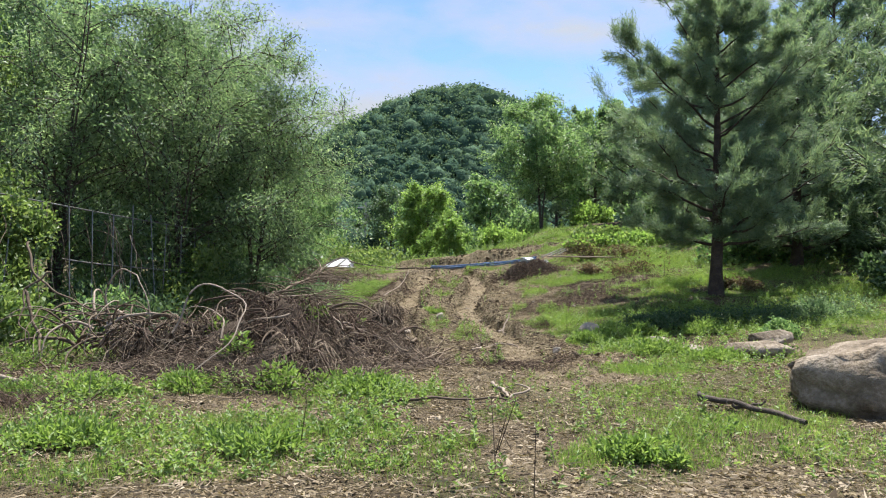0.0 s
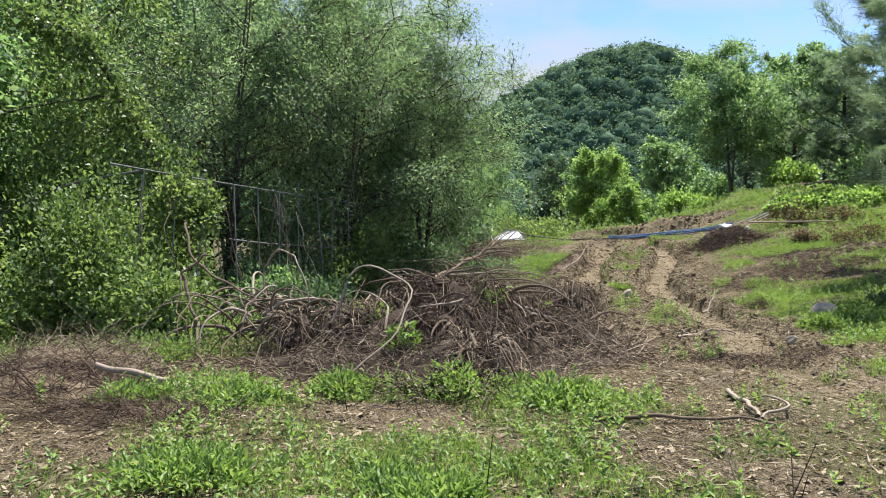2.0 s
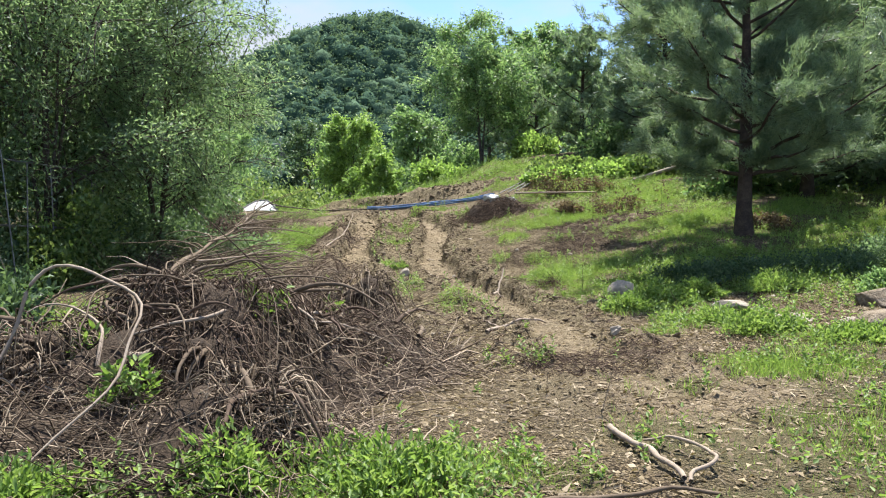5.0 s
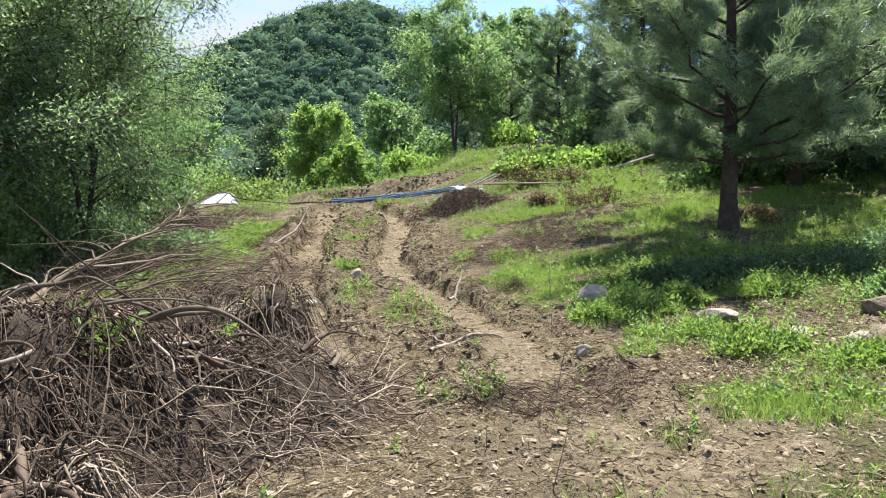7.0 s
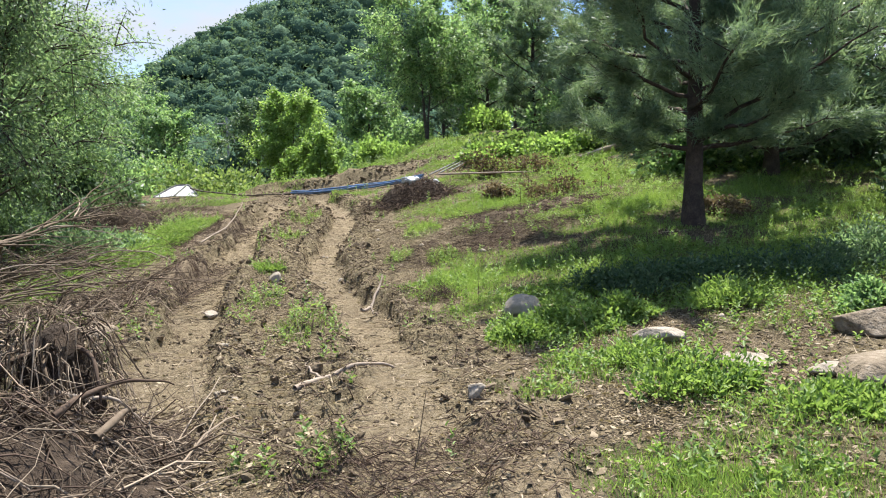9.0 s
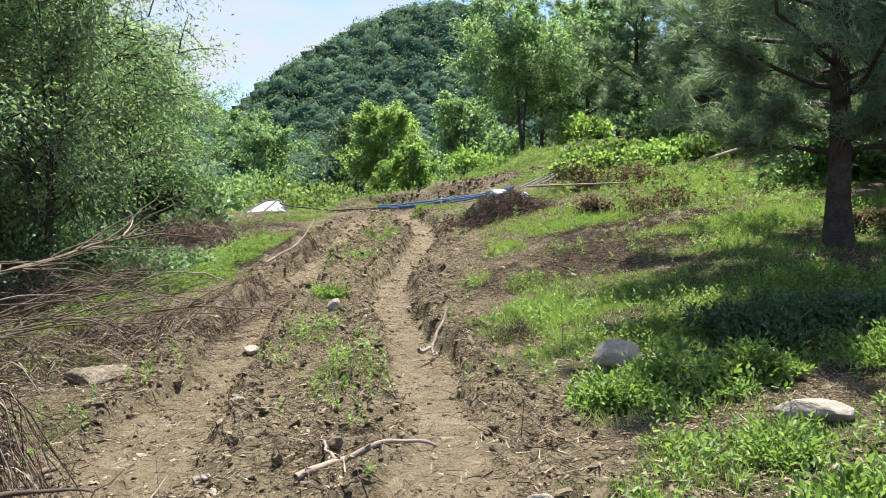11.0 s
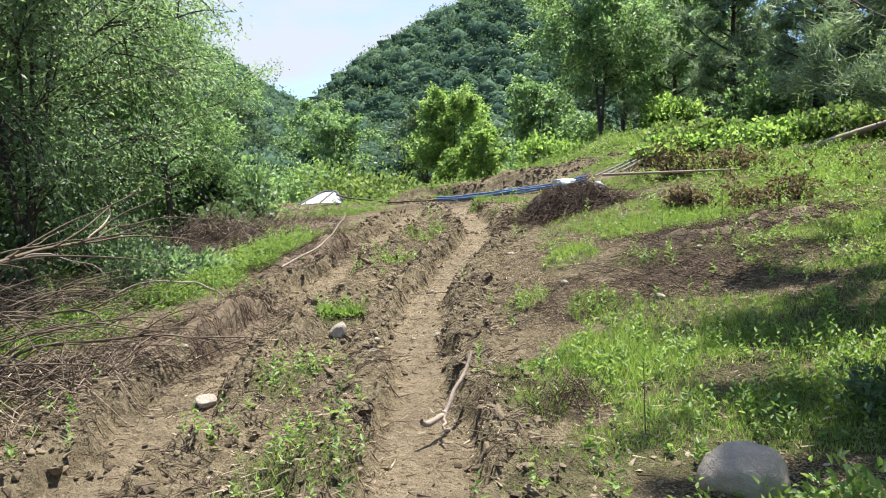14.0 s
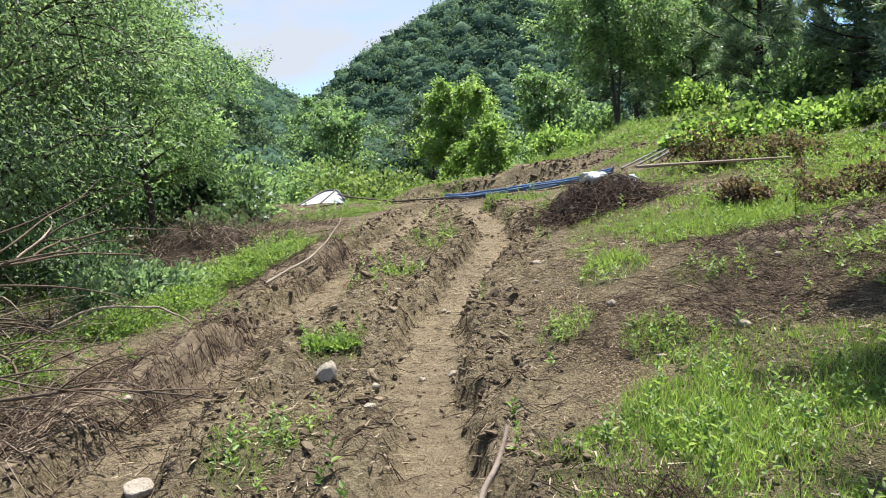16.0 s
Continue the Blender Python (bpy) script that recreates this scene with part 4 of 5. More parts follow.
for sx, sy, sh, sr, seed in ((-2.3, 11.2, 0.72, 0.3, 111), (-2.95, 10.9, 0.62, 0.28, 112), (-3.7, 9.5, 0.85, 0.32, 113), (-3.3, 10.3, 0.7, 0.26, 114), (-4.2, 8.7, 0.62, 0.3, 115), (-2.6, 10.0, 0.55, 0.28, 116), (-4.8, 8.6, 0.5, 0.3, 117), (-3.1, 8.7, 0.6, 0.3, 118), (-2.6, 8.0, 0.4, 0.26, 119)):
    r = rng_of(seed)
    z = ground_at(sx, sy)
    stump = thing("uprooted_stump", (sx, sy, z), "dark upturned root stump matted with earth", "stump", "stumps in the brush")
    part("root_ball", spun(rock_shape((sr * 0.85, sr * 0.85, sh * 0.5), seed, 4, 0.4), (sx, sy, z + sh * 0.42)), HUMUS, stump)
    n = 230
    a = r.uniform(0, 6.283, n)
    k = np.linspace(0, 1, 7)
    reach = sr * r.uniform(0.75, 1.7, n)
    top = z + sh * r.uniform(0.5, 1.1, n)
    P = np.stack([sx + np.cos(a)[:, None] * (sr * 0.75 + (reach - sr * 0.5)[:, None] * k), sy + np.sin(a)[:, None] * (sr * 0.75 + (reach - sr * 0.5)[:, None] * k),
                  top[:, None] + 0.1 * np.sin(3 * k) - (top - z)[:, None] * r.uniform(0.5, 0.97, n)[:, None] * k ** 1.6], -1) + np.cumsum(r.normal(0, 0.022, (n, 7, 3)), 1)
    part("root_fringe", tubes(P, np.linspace(0.005, 0.0015, 7)[None] * r.uniform(0.5, 1.8, (n, 1)), 3), TWIG if seed % 2 else ROOT, stump)
    for i in range(6):
        line = curl((sx, sy, z + sh * 0.75), 8, 0.09, r.uniform(0, 6.28), r.uniform(0.0, 0.8), r.normal(0, 0.2), -0.28, r)
        part("root", rod(line, 0.024, 0.006, 6, 14, 0.008, i), TWIG if i % 2 else ROOT, stump)

# the torn-out shrub with pale curved roots at the pile's far end
r = rng_of(120)
shrub = thing("uprooted_shrub", (-5.6, 9.2, ground_at(-5.6, 9.2)), "torn-out shrub with thick pale arching roots beside the brush", "shrub")
for i in range(60):
    line = curl((-5.5 + r.normal(0, 0.3), 9.2 + r.normal(0, 0.25), ground_at(-5.5, 9.2) + r.uniform(0.1, 0.6)), 12, r.uniform(0.08, 0.14), r.uniform(1.8, 4.6) if i % 3 else r.uniform(-0.8, 0.8), r.uniform(0.1, 1.2), r.normal(0, 0.12), r.uniform(-0.26, -0.1), r)
    line[:, 2] = np.maximum(line[:, 2], ground(line[:, 0], line[:, 1]) + 0.02)
    part("root", rod(line, r.uniform(0.008, 0.03), 0.004, 6, 22, 0.012, i), DRIFT if i % 4 == 0 else TWIG, shrub)
for pts, w in ((((-4.2, 8.3, 0.5), (-4.15, 8.4, 0.9), (-3.95, 8.5, 1.05), (-3.6, 8.4, 0.95), (-3.3, 8.2, 0.75), (-3.25, 7.9, 0.45), (-3.5, 7.5, 0.2), (-3.7, 7.2, 0.03)), 0.022),
               (((-5.6, 9.3, 0.3), (-5.7, 9.2, 0.9), (-5.5, 9.2, 1.25), (-5.2, 9.2, 1.2), (-5.0, 9.1, 0.8), (-4.9, 9.1, 0.4)), 0.024),
               (((-6.6, 8.9, 0.95), (-6.5, 8.8, 0.7), (-6.3, 8.7, 0.4), (-6.0, 8.4, 0.15), (-5.7, 8.0, 0.02)), 0.04),
               (((-6.9, 9.2, 1.6), (-6.6, 9.0, 1.2), (-6.3, 9.0, 0.9), (-5.7, 9.1, 0.65), (-5.0, 9.3, 0.5)), 0.03),
               (((-6.2, 8.8, 1.2), (-6.5, 8.7, 0.95), (-6.4, 8.5, 0.6), (-6.2, 8.4, 0.3)), 0.025)):
    part("root", rod([(a, b, ground_at(a, b) + c) for a, b, c in pts], w * 0.6, w * 0.28, 7, 30, 0.014, int(w * 1000)), DRIFT if w < 0.025 else TWIG, shrub)

# the long bare bough that lies over the pile, and its side branches
bough = thing("bare_bough", (-4.4, 11.0, ground_at(-4.4, 11)), "long leafless pale bough lying across the brush", "branch")
main = [(-4.3, 10.4, 0.5), (-4.75, 12.2, 0.83), (-5.1, 14.5, 1.0), (-5.3, 17.0, 1.25), (-5.5, 19.6, 1.5)]
part("bough", rod(main, 0.045, 0.012, 8, 30, 0.025, 5), TWIG, bough)
r = rng_of(131)
for i in range(36):
    f = r.uniform(0.15, 1.0)
    p = np.array([np.interp(f, np.linspace(0, 1, 5), [m[c] for m in main]) for c in range(3)])
    line = curl(p, 9, r.uniform(0.1, 0.26), r.uniform(0.2, 2.9), r.uniform(-0.1, 0.5), r.normal(0, 0.08), -0.05, r)
    line[:, 2] = np.maximum(line[:, 2], ground(line[:, 0], line[:, 1]) + 0.02)
    part("side_branch", rod(line, 0.014, 0.003, 5, 16, 0.012, i), DRIFT if i % 5 == 0 else TWIG, bough)

# loose brush along the left of the track
brush("brush_pile", "low tangle of dry twigs and bare branches by the rut", -4.4, 15.6, 75, 1.7, 0.65, 0.22, 700, 140, (0.4, 1.3), (0.003, 0.009), core=False, upright=0.22, group="low brush")
brush("brush_pile", "dark thicket of dead twigs at the grove edge", -7.4, 25.0, 30, 1.5, 0.9, 0.75, 900, 141, (0.4, 1.1), (0.004, 0.009), upright=0.35, group="low brush")
brush("brush_pile", "dark thicket of dead twigs at the grove edge", -6.6, 18.2, 60, 1.9, 0.9, 0.4, 800, 142, (0.5, 1.4), (0.003, 0.008), upright=0.3, core=False, group="low brush")
brush("brush_pile", "dark thicket of dead twigs at the grove edge", -7.0, 7.6, 20, 1.1, 0.8, 0.35, 600, 143, (0.3, 0.9), (0.003, 0.007), upright=0.25, group="low brush")
brush("brush_pile", "low matted roots along the rut's edge", -3.9, 18.0, 82, 1.9, 0.45, 0.15, 900, 144, (0.2, 0.6), (0.002, 0.006), ROOT, group="low brush")
brush("brush_pile", "low matted roots along the rut's edge", -4.4, 22.6, 80, 1.4, 0.5, 0.3, 600, 145, (0.2, 0.7), (0.003, 0.006), ROOT, group="low brush")
brush("brush_pile", "low brown heap of dead creeper on the bank", 1.7, 20.4, 10, 0.9, 0.35, 0.22, 500, 146, (0.2, 0.7), (0.002, 0.006), ROOT, group="low brush")
brush("brush_pile", "low brown heap of dead creeper on the bank", 2.9, 20.9, 0, 0.9, 0.4, 0.25, 420, 147, (0.2, 0.7), (0.002, 0.006), ROOT, group="low brush")
brush("brush_pile", "thin brown litter of roots on the bank", 0.7, 19.0, 40, 1.3, 0.7, 0.06, 900, 148, (0.12, 0.4), (0.002, 0.005), ROOT, core=False, upright=0.08, group="low brush")
brush("brush_pile", "dark brown litter of roots on the chips", 0.0, 10.6, 10, 0.8, 0.5, 0.07, 600, 149, (0.12, 0.4), (0.002, 0.005), ROOT, core=False, upright=0.08, group="low brush")
brush("brush_pile", "thin brown litter of roots on the bank", 1.7, 19.2, 25, 1.1, 0.6, 0.08, 900, 151, (0.12, 0.45), (0.002, 0.006), ROOT, core=False, upright=0.1, group="low brush")
brush("brush_pile", "dark dead stems and leaves in the weeds", -6.2, 6.6, 15, 0.9, 0.6, 0.3, 700, 152, (0.2, 0.7), (0.003, 0.007), ROOT, upright=0.3, group="low brush")
brush("brush_pile", "dark dead stems and leaves in the weeds", -4.6, 5.8, 5, 0.8, 0.4, 0.16, 600, 153, (0.15, 0.5), (0.002, 0.006), ROOT, core=False, upright=0.25, group="low brush")
brush("brush_pile", "dark dead weed stalks among green grass", 0.3, 15.8, 60, 0.3, 0.18, 0.2, 260, 154, (0.1, 0.26), (0.002, 0.004), ROOT, core=False, upright=0.5, group="low brush")
brush("brush_pile", "low brown brush at the edge of the field", -6.7, 27.2, 60, 1.4, 0.8, 0.3, 700, 156, (0.3, 0.9), (0.003, 0.008), upright=0.3, group="low brush")
r = rng_of(150)
for bx, by, spin in ((-4.9, 13.2, 0.9), (-5.4, 14.6, 0.5), (-5.2, 12.2, 1.1), (-5.9, 15.8, 0.2), (-4.8, 16.2, 0.7), (-6.0, 16.6, 0.1), (-5.8, 17.3, -0.1), (-6.1, 15.4, 0.35), (-5.6, 16.0, 0.0), (-5.7, 14.8, 0.5), (-6.3, 17.8, 0.15)):
    limb = thing("bare_branch", (bx, by, ground_at(bx, by)), "thin bare brown branch lying in the grass", "branch", "bare branches")
    line = curl((bx, by, ground_at(bx, by) + 0.2), 13, 0.18, spin, 0.3, -0.02, -0.04, r)
    line[:, 2] = np.maximum(line[:, 2], ground(line[:, 0], line[:, 1]) + 0.03)
    line[0, 2] = ground_at(bx, by)
    part("stem", rod(line, 0.02, 0.005, 6, 20), TWIG, limb)
    for i in range(8):
        s = curl(line[r.integers(2, 11)], 8, 0.11, spin + r.normal(0, 0.7), r.uniform(-0.1, 0.6), 0.02, -0.06, r)
        s[:, 2] = np.maximum(s[:, 2], ground(s[:, 0], s[:, 1]) + 0.02)
        part("twig", rod(s, 0.008, 0.003, 4, 10), TWIG, limb)

# ---------------------------------------------------------------- the rusty frame and its creepers
PIPE = sheet_material("galvanised_pipe", (0.2, 0.2, 0.2), (0.10, 0.08, 0.06), 0.45, 0.7, 12)
frame_ob = thing("greenhouse_frame", (-8.4, 10.2, ground_at(-8.4, 10.2)), "abandoned grey steel greenhouse frame overgrown with creepers", "greenhouse frame")
r = rng_of(160)
rail_z = lambda y: 2.62 - 0.03 * (y - 10.2)
for i in range(12):
    y = 10.2 + 0.72 * i
    g = ground_at(-8.4, y)
    foot = (-8.25 + r.normal(0, 0.12), y - 0.35 + r.normal(0, 0.12), g - 0.1)
    part("post", rod([foot, (-8.4, y, rail_z(y) + (r.uniform(0.1, 0.5) if i in (6, 7) else 0))], 0.013, 0.013, 8, 4), PIPE, frame_ob)
part("top_rail", rod([(-8.45, 9.6, rail_z(9.6)), (-8.4, 18.3, rail_z(18.3))], 0.014, 0.014, 8, 10, 0.008, 3), PIPE, frame_ob)
part("side_rail", rod([(-8.45, 12.3, 1.55), (-8.4, 18.0, 1.3)], 0.016, 0.016, 8, 10, 0.01, 4), PIPE, frame_ob)
part("rafter", rod([(-8.45, 10.2, 2.6), (-9.6, 10.0, 2.45), (-10.8, 9.8, 2.0)], 0.02, 0.02, 8, 12), PIPE, frame_ob)
part("post", rod([(-11.0, 9.8, 0.1), (-10.8, 9.8, 2.0)], 0.02, 0.02, 8, 4), PIPE, frame_ob)

bush("creeper_thicket", "green creepers and dry vines heaped over the frame", -9.8, 10.9, (1.3, 1.3, 2.5), 17250, 171, (0.09, 0.058), LEAF_VINE, 36, "creeper", "creepers")
bush("creeper_thicket", "green creepers spilling down at the frame's end", -10.6, 8.6, (1.7, 1.5, 2.0), 17250, 172, (0.09, 0.058), LEAF_VINE, 36, "creeper", "creepers")
bush("creeper_thicket", "bright creepers climbing a leaning dead trunk", -10.9, 11.4, (1.2, 1.2, 4.2), 17250, 173, (0.09, 0.058), LEAF_VINE, 36, "creeper", "creepers")
bush("creeper_thicket", "bright creepers arching over tree tops", -12.4, 10.4, (1.9, 1.6, 5.0), 19550, 174, (0.09, 0.058), LEAF_VINE, 36, "creeper", "creepers")
bush("creeper_thicket", "leafy creepers along the foot of the frame", -8.6, 14.2, (0.8, 2.2, 1.5), 9000, 175, (0.1, 0.06), LEAF_DARK_SHADE, 18, "creeper", "creepers")
bush("creeper_thicket", "leafy creepers along the foot of the frame", -8.2, 17.0, (0.9, 1.8, 1.9), 8000, 176, (0.1, 0.06), LEAF_VINE, 18, "creeper", "creepers")
bush("creeper_thicket", "green creepers and dry vines hanging at the frame corner", -9.35, 11.9, (0.7, 0.8, 2.9), 8049, 177, (0.09, 0.058), LEAF_VINE, 36, "creeper", "creepers")
bush("creeper_thicket", "leafy creepers covering the corner of the frame", -8.9, 9.6, (0.9, 1.2, 2.6), 13000, 178, (0.08, 0.05), LEAF_VINE, 40, "creeper", "creepers")
bush("creeper_thicket", "pale green creepers draped along the top rail", -8.5, 11.3, (0.35, 0.9, 0.9), 2600, 179, (0.09, 0.06), LEAF_VINE, 16, "creeper", "creepers", z=1.9)
bush("thicket", "thin yellowish shrub before the frame posts", -7.9, 12.6, (0.5, 0.9, 1.0), 2200, 199, (0.1, 0.05), LEAF_MIX, 14, group="thickets")
snag = thing("leaning_dead_trunk", (-9.3, 12.3, ground_at(-9.3, 12.3)), "dark leaning dead trunk wound with creepers", "tree")
part("trunk", rod([(-9.1, 12.5, 0.1), (-9.5, 12.0, 2.7), (-10.3, 11.1, 4.9), (-11.2, 10.3, 5.4)], 0.06, 0.03, 8, 20, 0.02, 7), BARK, snag)
part("side_branch", rod([(-10.0, 11.4, 4.1), (-11.0, 11.0, 3.9), (-12.0, 10.4, 3.6)], 0.03, 0.012, 6, 14, 0.02, 8), BARK, snag)

r = rng_of(165)
way = np.array([(-9.1, 12.5, 0.4), (-9.5, 12.0, 2.7), (-10.3, 11.1, 4.9), (-11.2, 10.3, 5.4)])
f = r.uniform(0.15, 3, 5200)
C = np.stack([np.interp(f, np.arange(4), way[:, c]) for c in range(3)], -1) + r.normal(0, 0.17, (5200, 3)) * np.array([1, 1, 1.3]) - np.array([0, 0, 0.08])
part("creeper_leaves", leaves(C, r.normal(0, 0.6, C.shape) + np.array([0, 0, -0.4]), 0.09 * r.uniform(0.6, 1.3, 5200), 0.055, r), LEAF_VINE, snag, "bright green creeper leaves")
for i in range(16):
    y = r.uniform(10.0, 14.5)
    x = -8.35 + r.normal(0, 0.15)
    part("dry_vine", rod([(-8.42, y, rail_z(y) - r.uniform(0, 0.3)), (x, y + r.normal(0, 0.2), 1.5), (x + r.uniform(0.0, 0.5), y + r.normal(0, 0.3), ground_at(x, y) + 0.02)], r.uniform(0.006, 0.014), 0.005, 5, 16, 0.04, i), DRIFT if i % 3 == 0 else TWIG, frame_ob, "dry hanging vine stem")

# low bushes under the grove and in the field
# the darkest leaf under the grove carries its shade as colour
for i, (bx, by, sx, sy, sz, mat) in enumerate(((-7.6, 9.6, 0.9, 0.8, 1.1, LEAF_VINE), (-7.0, 12.4, 0.8, 0.8, 0.9, LEAF_DARK_SHADE), (-9.2, 7.2, 1.2, 1.0, 1.1, LEAF_VINE), (-8.3, 19.2, 1.2, 1.6, 1.3, LEAF_DARK_SHADE), (-8.4, 22.5, 1.4, 1.8, 1.4, LEAF_DARK_SHADE), (-10.4, 25.0, 1.6, 1.8, 1.8, LEAF_DARK_SHADE),
                                               (-6.4, 21.4, 0.8, 1.2, 0.6, LEAF_GROVE), (-11.2, 31.5, 1.8, 1.8, 2.4, LEAF_DARK_SHADE), (-9.6, 29.5, 1.0, 1.2, 1.0, LEAF_DARK_SHADE), (-13.0, 35.5, 2.4, 2.4, 2.6, LEAF_MIX), (-10.4, 42.0, 3.0, 2.4, 1.9, LEAF_VINE),
                                               (-14.5, 46.0, 3.0, 3.0, 2.6, LEAF_MIX), (-19.0, 40.0, 3.4, 3.0, 3.6, LEAF_MIX), (-16.0, 52.0, 3.4, 3.0, 2.2, LEAF_FRESH), (-1.8, 46.0, 1.8, 1.6, 1.6, LEAF_FRESH), (-0.8, 50.5, 2.4, 1.6, 2.2, LEAF_MIX), (3.4, 43.5, 1.6, 1.5, 1.6, LEAF_FRESH),
                                               (-10.8, 15.6, 1.6, 1.8, 1.8, LEAF_MIX), (-11.2, 19.0, 1.6, 2.0, 2.0, LEAF_GROVE), (-12.8, 22.5, 1.8, 2.0, 2.2, LEAF_DARK_SHADE), (-12.6, 13.2, 1.6, 1.6, 2.2, LEAF_VINE), (-9.6, 23.4, 1.2, 1.4, 1.6, LEAF_GROVE),
                                               (6.8, 45.0, 2.0, 2.0, 2.4, LEAF_MIX), (-3.4, 56.0, 3.0, 2.0, 2.6, LEAF_MIX))):
    near = by < 27
    bush("thicket", "dense leafy thicket at the field's edge", bx, by, (sx, sy, sz), 4600 if near else 3800, 180 + i, (0.1, 0.055) if near else (0.2, 0.13), mat, 16, group="thickets")
# two in three wear the darkest leaf, shade below pines in its colour
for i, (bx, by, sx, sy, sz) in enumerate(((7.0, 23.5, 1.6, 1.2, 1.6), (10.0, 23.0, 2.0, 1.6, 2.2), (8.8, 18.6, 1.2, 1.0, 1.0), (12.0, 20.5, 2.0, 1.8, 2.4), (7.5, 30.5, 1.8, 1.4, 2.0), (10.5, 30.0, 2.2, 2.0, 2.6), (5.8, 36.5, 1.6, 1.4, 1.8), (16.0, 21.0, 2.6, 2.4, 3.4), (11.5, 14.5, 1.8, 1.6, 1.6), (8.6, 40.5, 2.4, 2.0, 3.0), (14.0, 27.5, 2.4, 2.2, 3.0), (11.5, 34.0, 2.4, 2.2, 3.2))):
    bush("undergrowth", "dark shady undergrowth below the pines", bx, by, (sx, sy, sz), 3600, 210 + i, (0.17, 0.1), LEAF_DARK_SHADE if i % 3 else LEAF_MIX, 16, group="undergrowth below the pines")

# creeper mound on the bank's crest, dead creepers before it
for i, (bx, by, sx, sy, sz) in enumerate(((3.2, 31.2, 1.3, 1.2, 0.9), (4.9, 29.8, 1.4, 1.2, 1.0), (6.4, 28.8, 1.3, 1.1, 0.9), (2.2, 30.2, 0.8, 0.9, 0.6), (8.4, 28.4, 1.4, 1.2, 0.7))):
    bush("creeper_mound", "bright broad-leaved creeper mound on the crest", bx, by, (sx * 1.1, sy, sz * 0.8), 5200, 230 + i, (0.13, 0.12), LEAF_FRESH if i % 2 else LEAF_VINE, 26, "creeper", "creeper mounds on the crest")
for i, (bx, by, sx, sy, sz) in enumerate(((2.0, 26.6, 0.8, 0.5, 0.75), (3.2, 26.4, 0.7, 0.5, 0.6), (3.0, 22.6, 0.6, 0.4, 0.45), (1.9, 22.9, 0.4, 0.3, 0.35), (6.4, 24.4, 0.7, 0.5, 0.6), (5.2, 19.0, 0.5, 0.4, 0.35))):
    bush("dead_creeper", "withered brown creeper clump among the grass", bx, by, (sx * 1.15, sy * 1.1, sz), 1500, 240 + i, (0.07, 0.045), DRY_LEAF, 12, "creeper", "withered creepers", -0.3)
for i, (bx, by) in enumerate(((2.4, 22.0), (2.9, 21.6), (3.4, 22.3), (2.1, 21.2), (3.8, 21.4))):
    tree("withered_weed", "tall withered weed with dark hanging leaves", bx, by, 0.75, 0.28, 250 + i, (0.07, 0.03), 60, DRY_LEAF, TWIG, 0.008, 0.3, 6, 3, group="withered weeds", category="weed")

# weeds in the hollow below the pine, some coloured dark to give its shade
for i, (bx, by, sx, sy, sz, mat) in enumerate(((2.7, 15.5, 0.9, 0.6, 0.36, LEAF_DARK_SHADE), (3.6, 15.3, 1.0, 0.6, 0.4, LEAF_DARK_SHADE), (4.9, 15.2, 1.0, 0.7, 0.4, LEAF_DARK_SHADE), (1.55, 13.95, 0.65, 0.5, 0.36, WEED), (1.05, 13.6, 0.3, 0.3, 0.25, WEED), (2.1, 14.0, 0.4, 0.3, 0.3, WEED), (6.0, 15.8, 1.0, 0.7, 0.6, LEAF_GROVE), (4.3, 13.4, 0.4, 0.3, 0.35, LEAF_MIX))):
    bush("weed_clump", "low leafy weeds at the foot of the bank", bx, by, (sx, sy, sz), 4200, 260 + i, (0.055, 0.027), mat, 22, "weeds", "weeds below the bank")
# bright weed clumps before the brush
for i, (bx, by, s, h) in enumerate(((-3.45, 7.1, 0.35, 0.36), (-2.1, 7.6, 0.5, 0.34), (-1.6, 7.5, 0.4, 0.3), (-2.6, 7.4, 0.35, 0.26), (-4.2, 6.4, 0.5, 0.3), (-3.2, 4.9, 0.45, 0.35), (-2.0, 5.1, 0.5, 0.3), (-4.9, 6.3, 0.4, 0.28), (-6.4, 8.2, 0.5, 0.45), (0.75, 5.3, 0.3, 0.26), (1.7, 12.5, 0.5, 0.2), (-2.5, 18.9, 0.25, 0.22), (-3.3, 8.9, 0.25, 0.5))):
    bush("weed_clump", "bright green mugwort clump with jagged leaves", bx, by, (s * 1.15, s * 0.9, h * 0.8), 1300, 280 + i, (0.056, 0.021), WEED, 9, "weeds", "weeds by the brush", 0.7)

for i, (bx, by, sx, sy, h) in enumerate(((-5.35, 17.3, 0.35, 0.6, 0.22), (-5.55, 18.4, 0.4, 0.6, 0.24), (-5.3, 19.5, 0.4, 0.6, 0.24), (-5.15, 20.7, 0.45, 0.7, 0.26), (-5.0, 21.9, 0.4, 0.6, 0.24), (-5.3, 23.3, 0.6, 0.7, 0.3), (-6.2, 22.6, 0.6, 0.8, 0.3), (2.0, 11.5, 0.6, 0.35, 0.24), (2.7, 11.0, 0.5, 0.35, 0.22), (3.2, 14.2, 0.6, 0.4, 0.3))):
    bush("weed_clump", "bright green strip of leafy weeds on the earth", bx, by, (sx, sy, h), 2300, 500 + i, (0.05, 0.024), WEED, 24, "weeds", "weeds beside the ruts", 0.7)
for i, (bx, by) in enumerate(((-3.9, 8.7), (-2.9, 9.4), (-2.5, 10.6), (-4.5, 9.6), (-3.4, 8.2))):
    bush("sprout", "fresh green sprout growing through the dead brush", bx, by, (0.2, 0.2, 0.3), 170, 295 + i, (0.075, 0.04), WEED, 6, "weeds", "sprouts in the brush", 0.6, z=ground_at(bx, by) + 0.75 * float(pile_form(np.array(bx), np.array(by))))

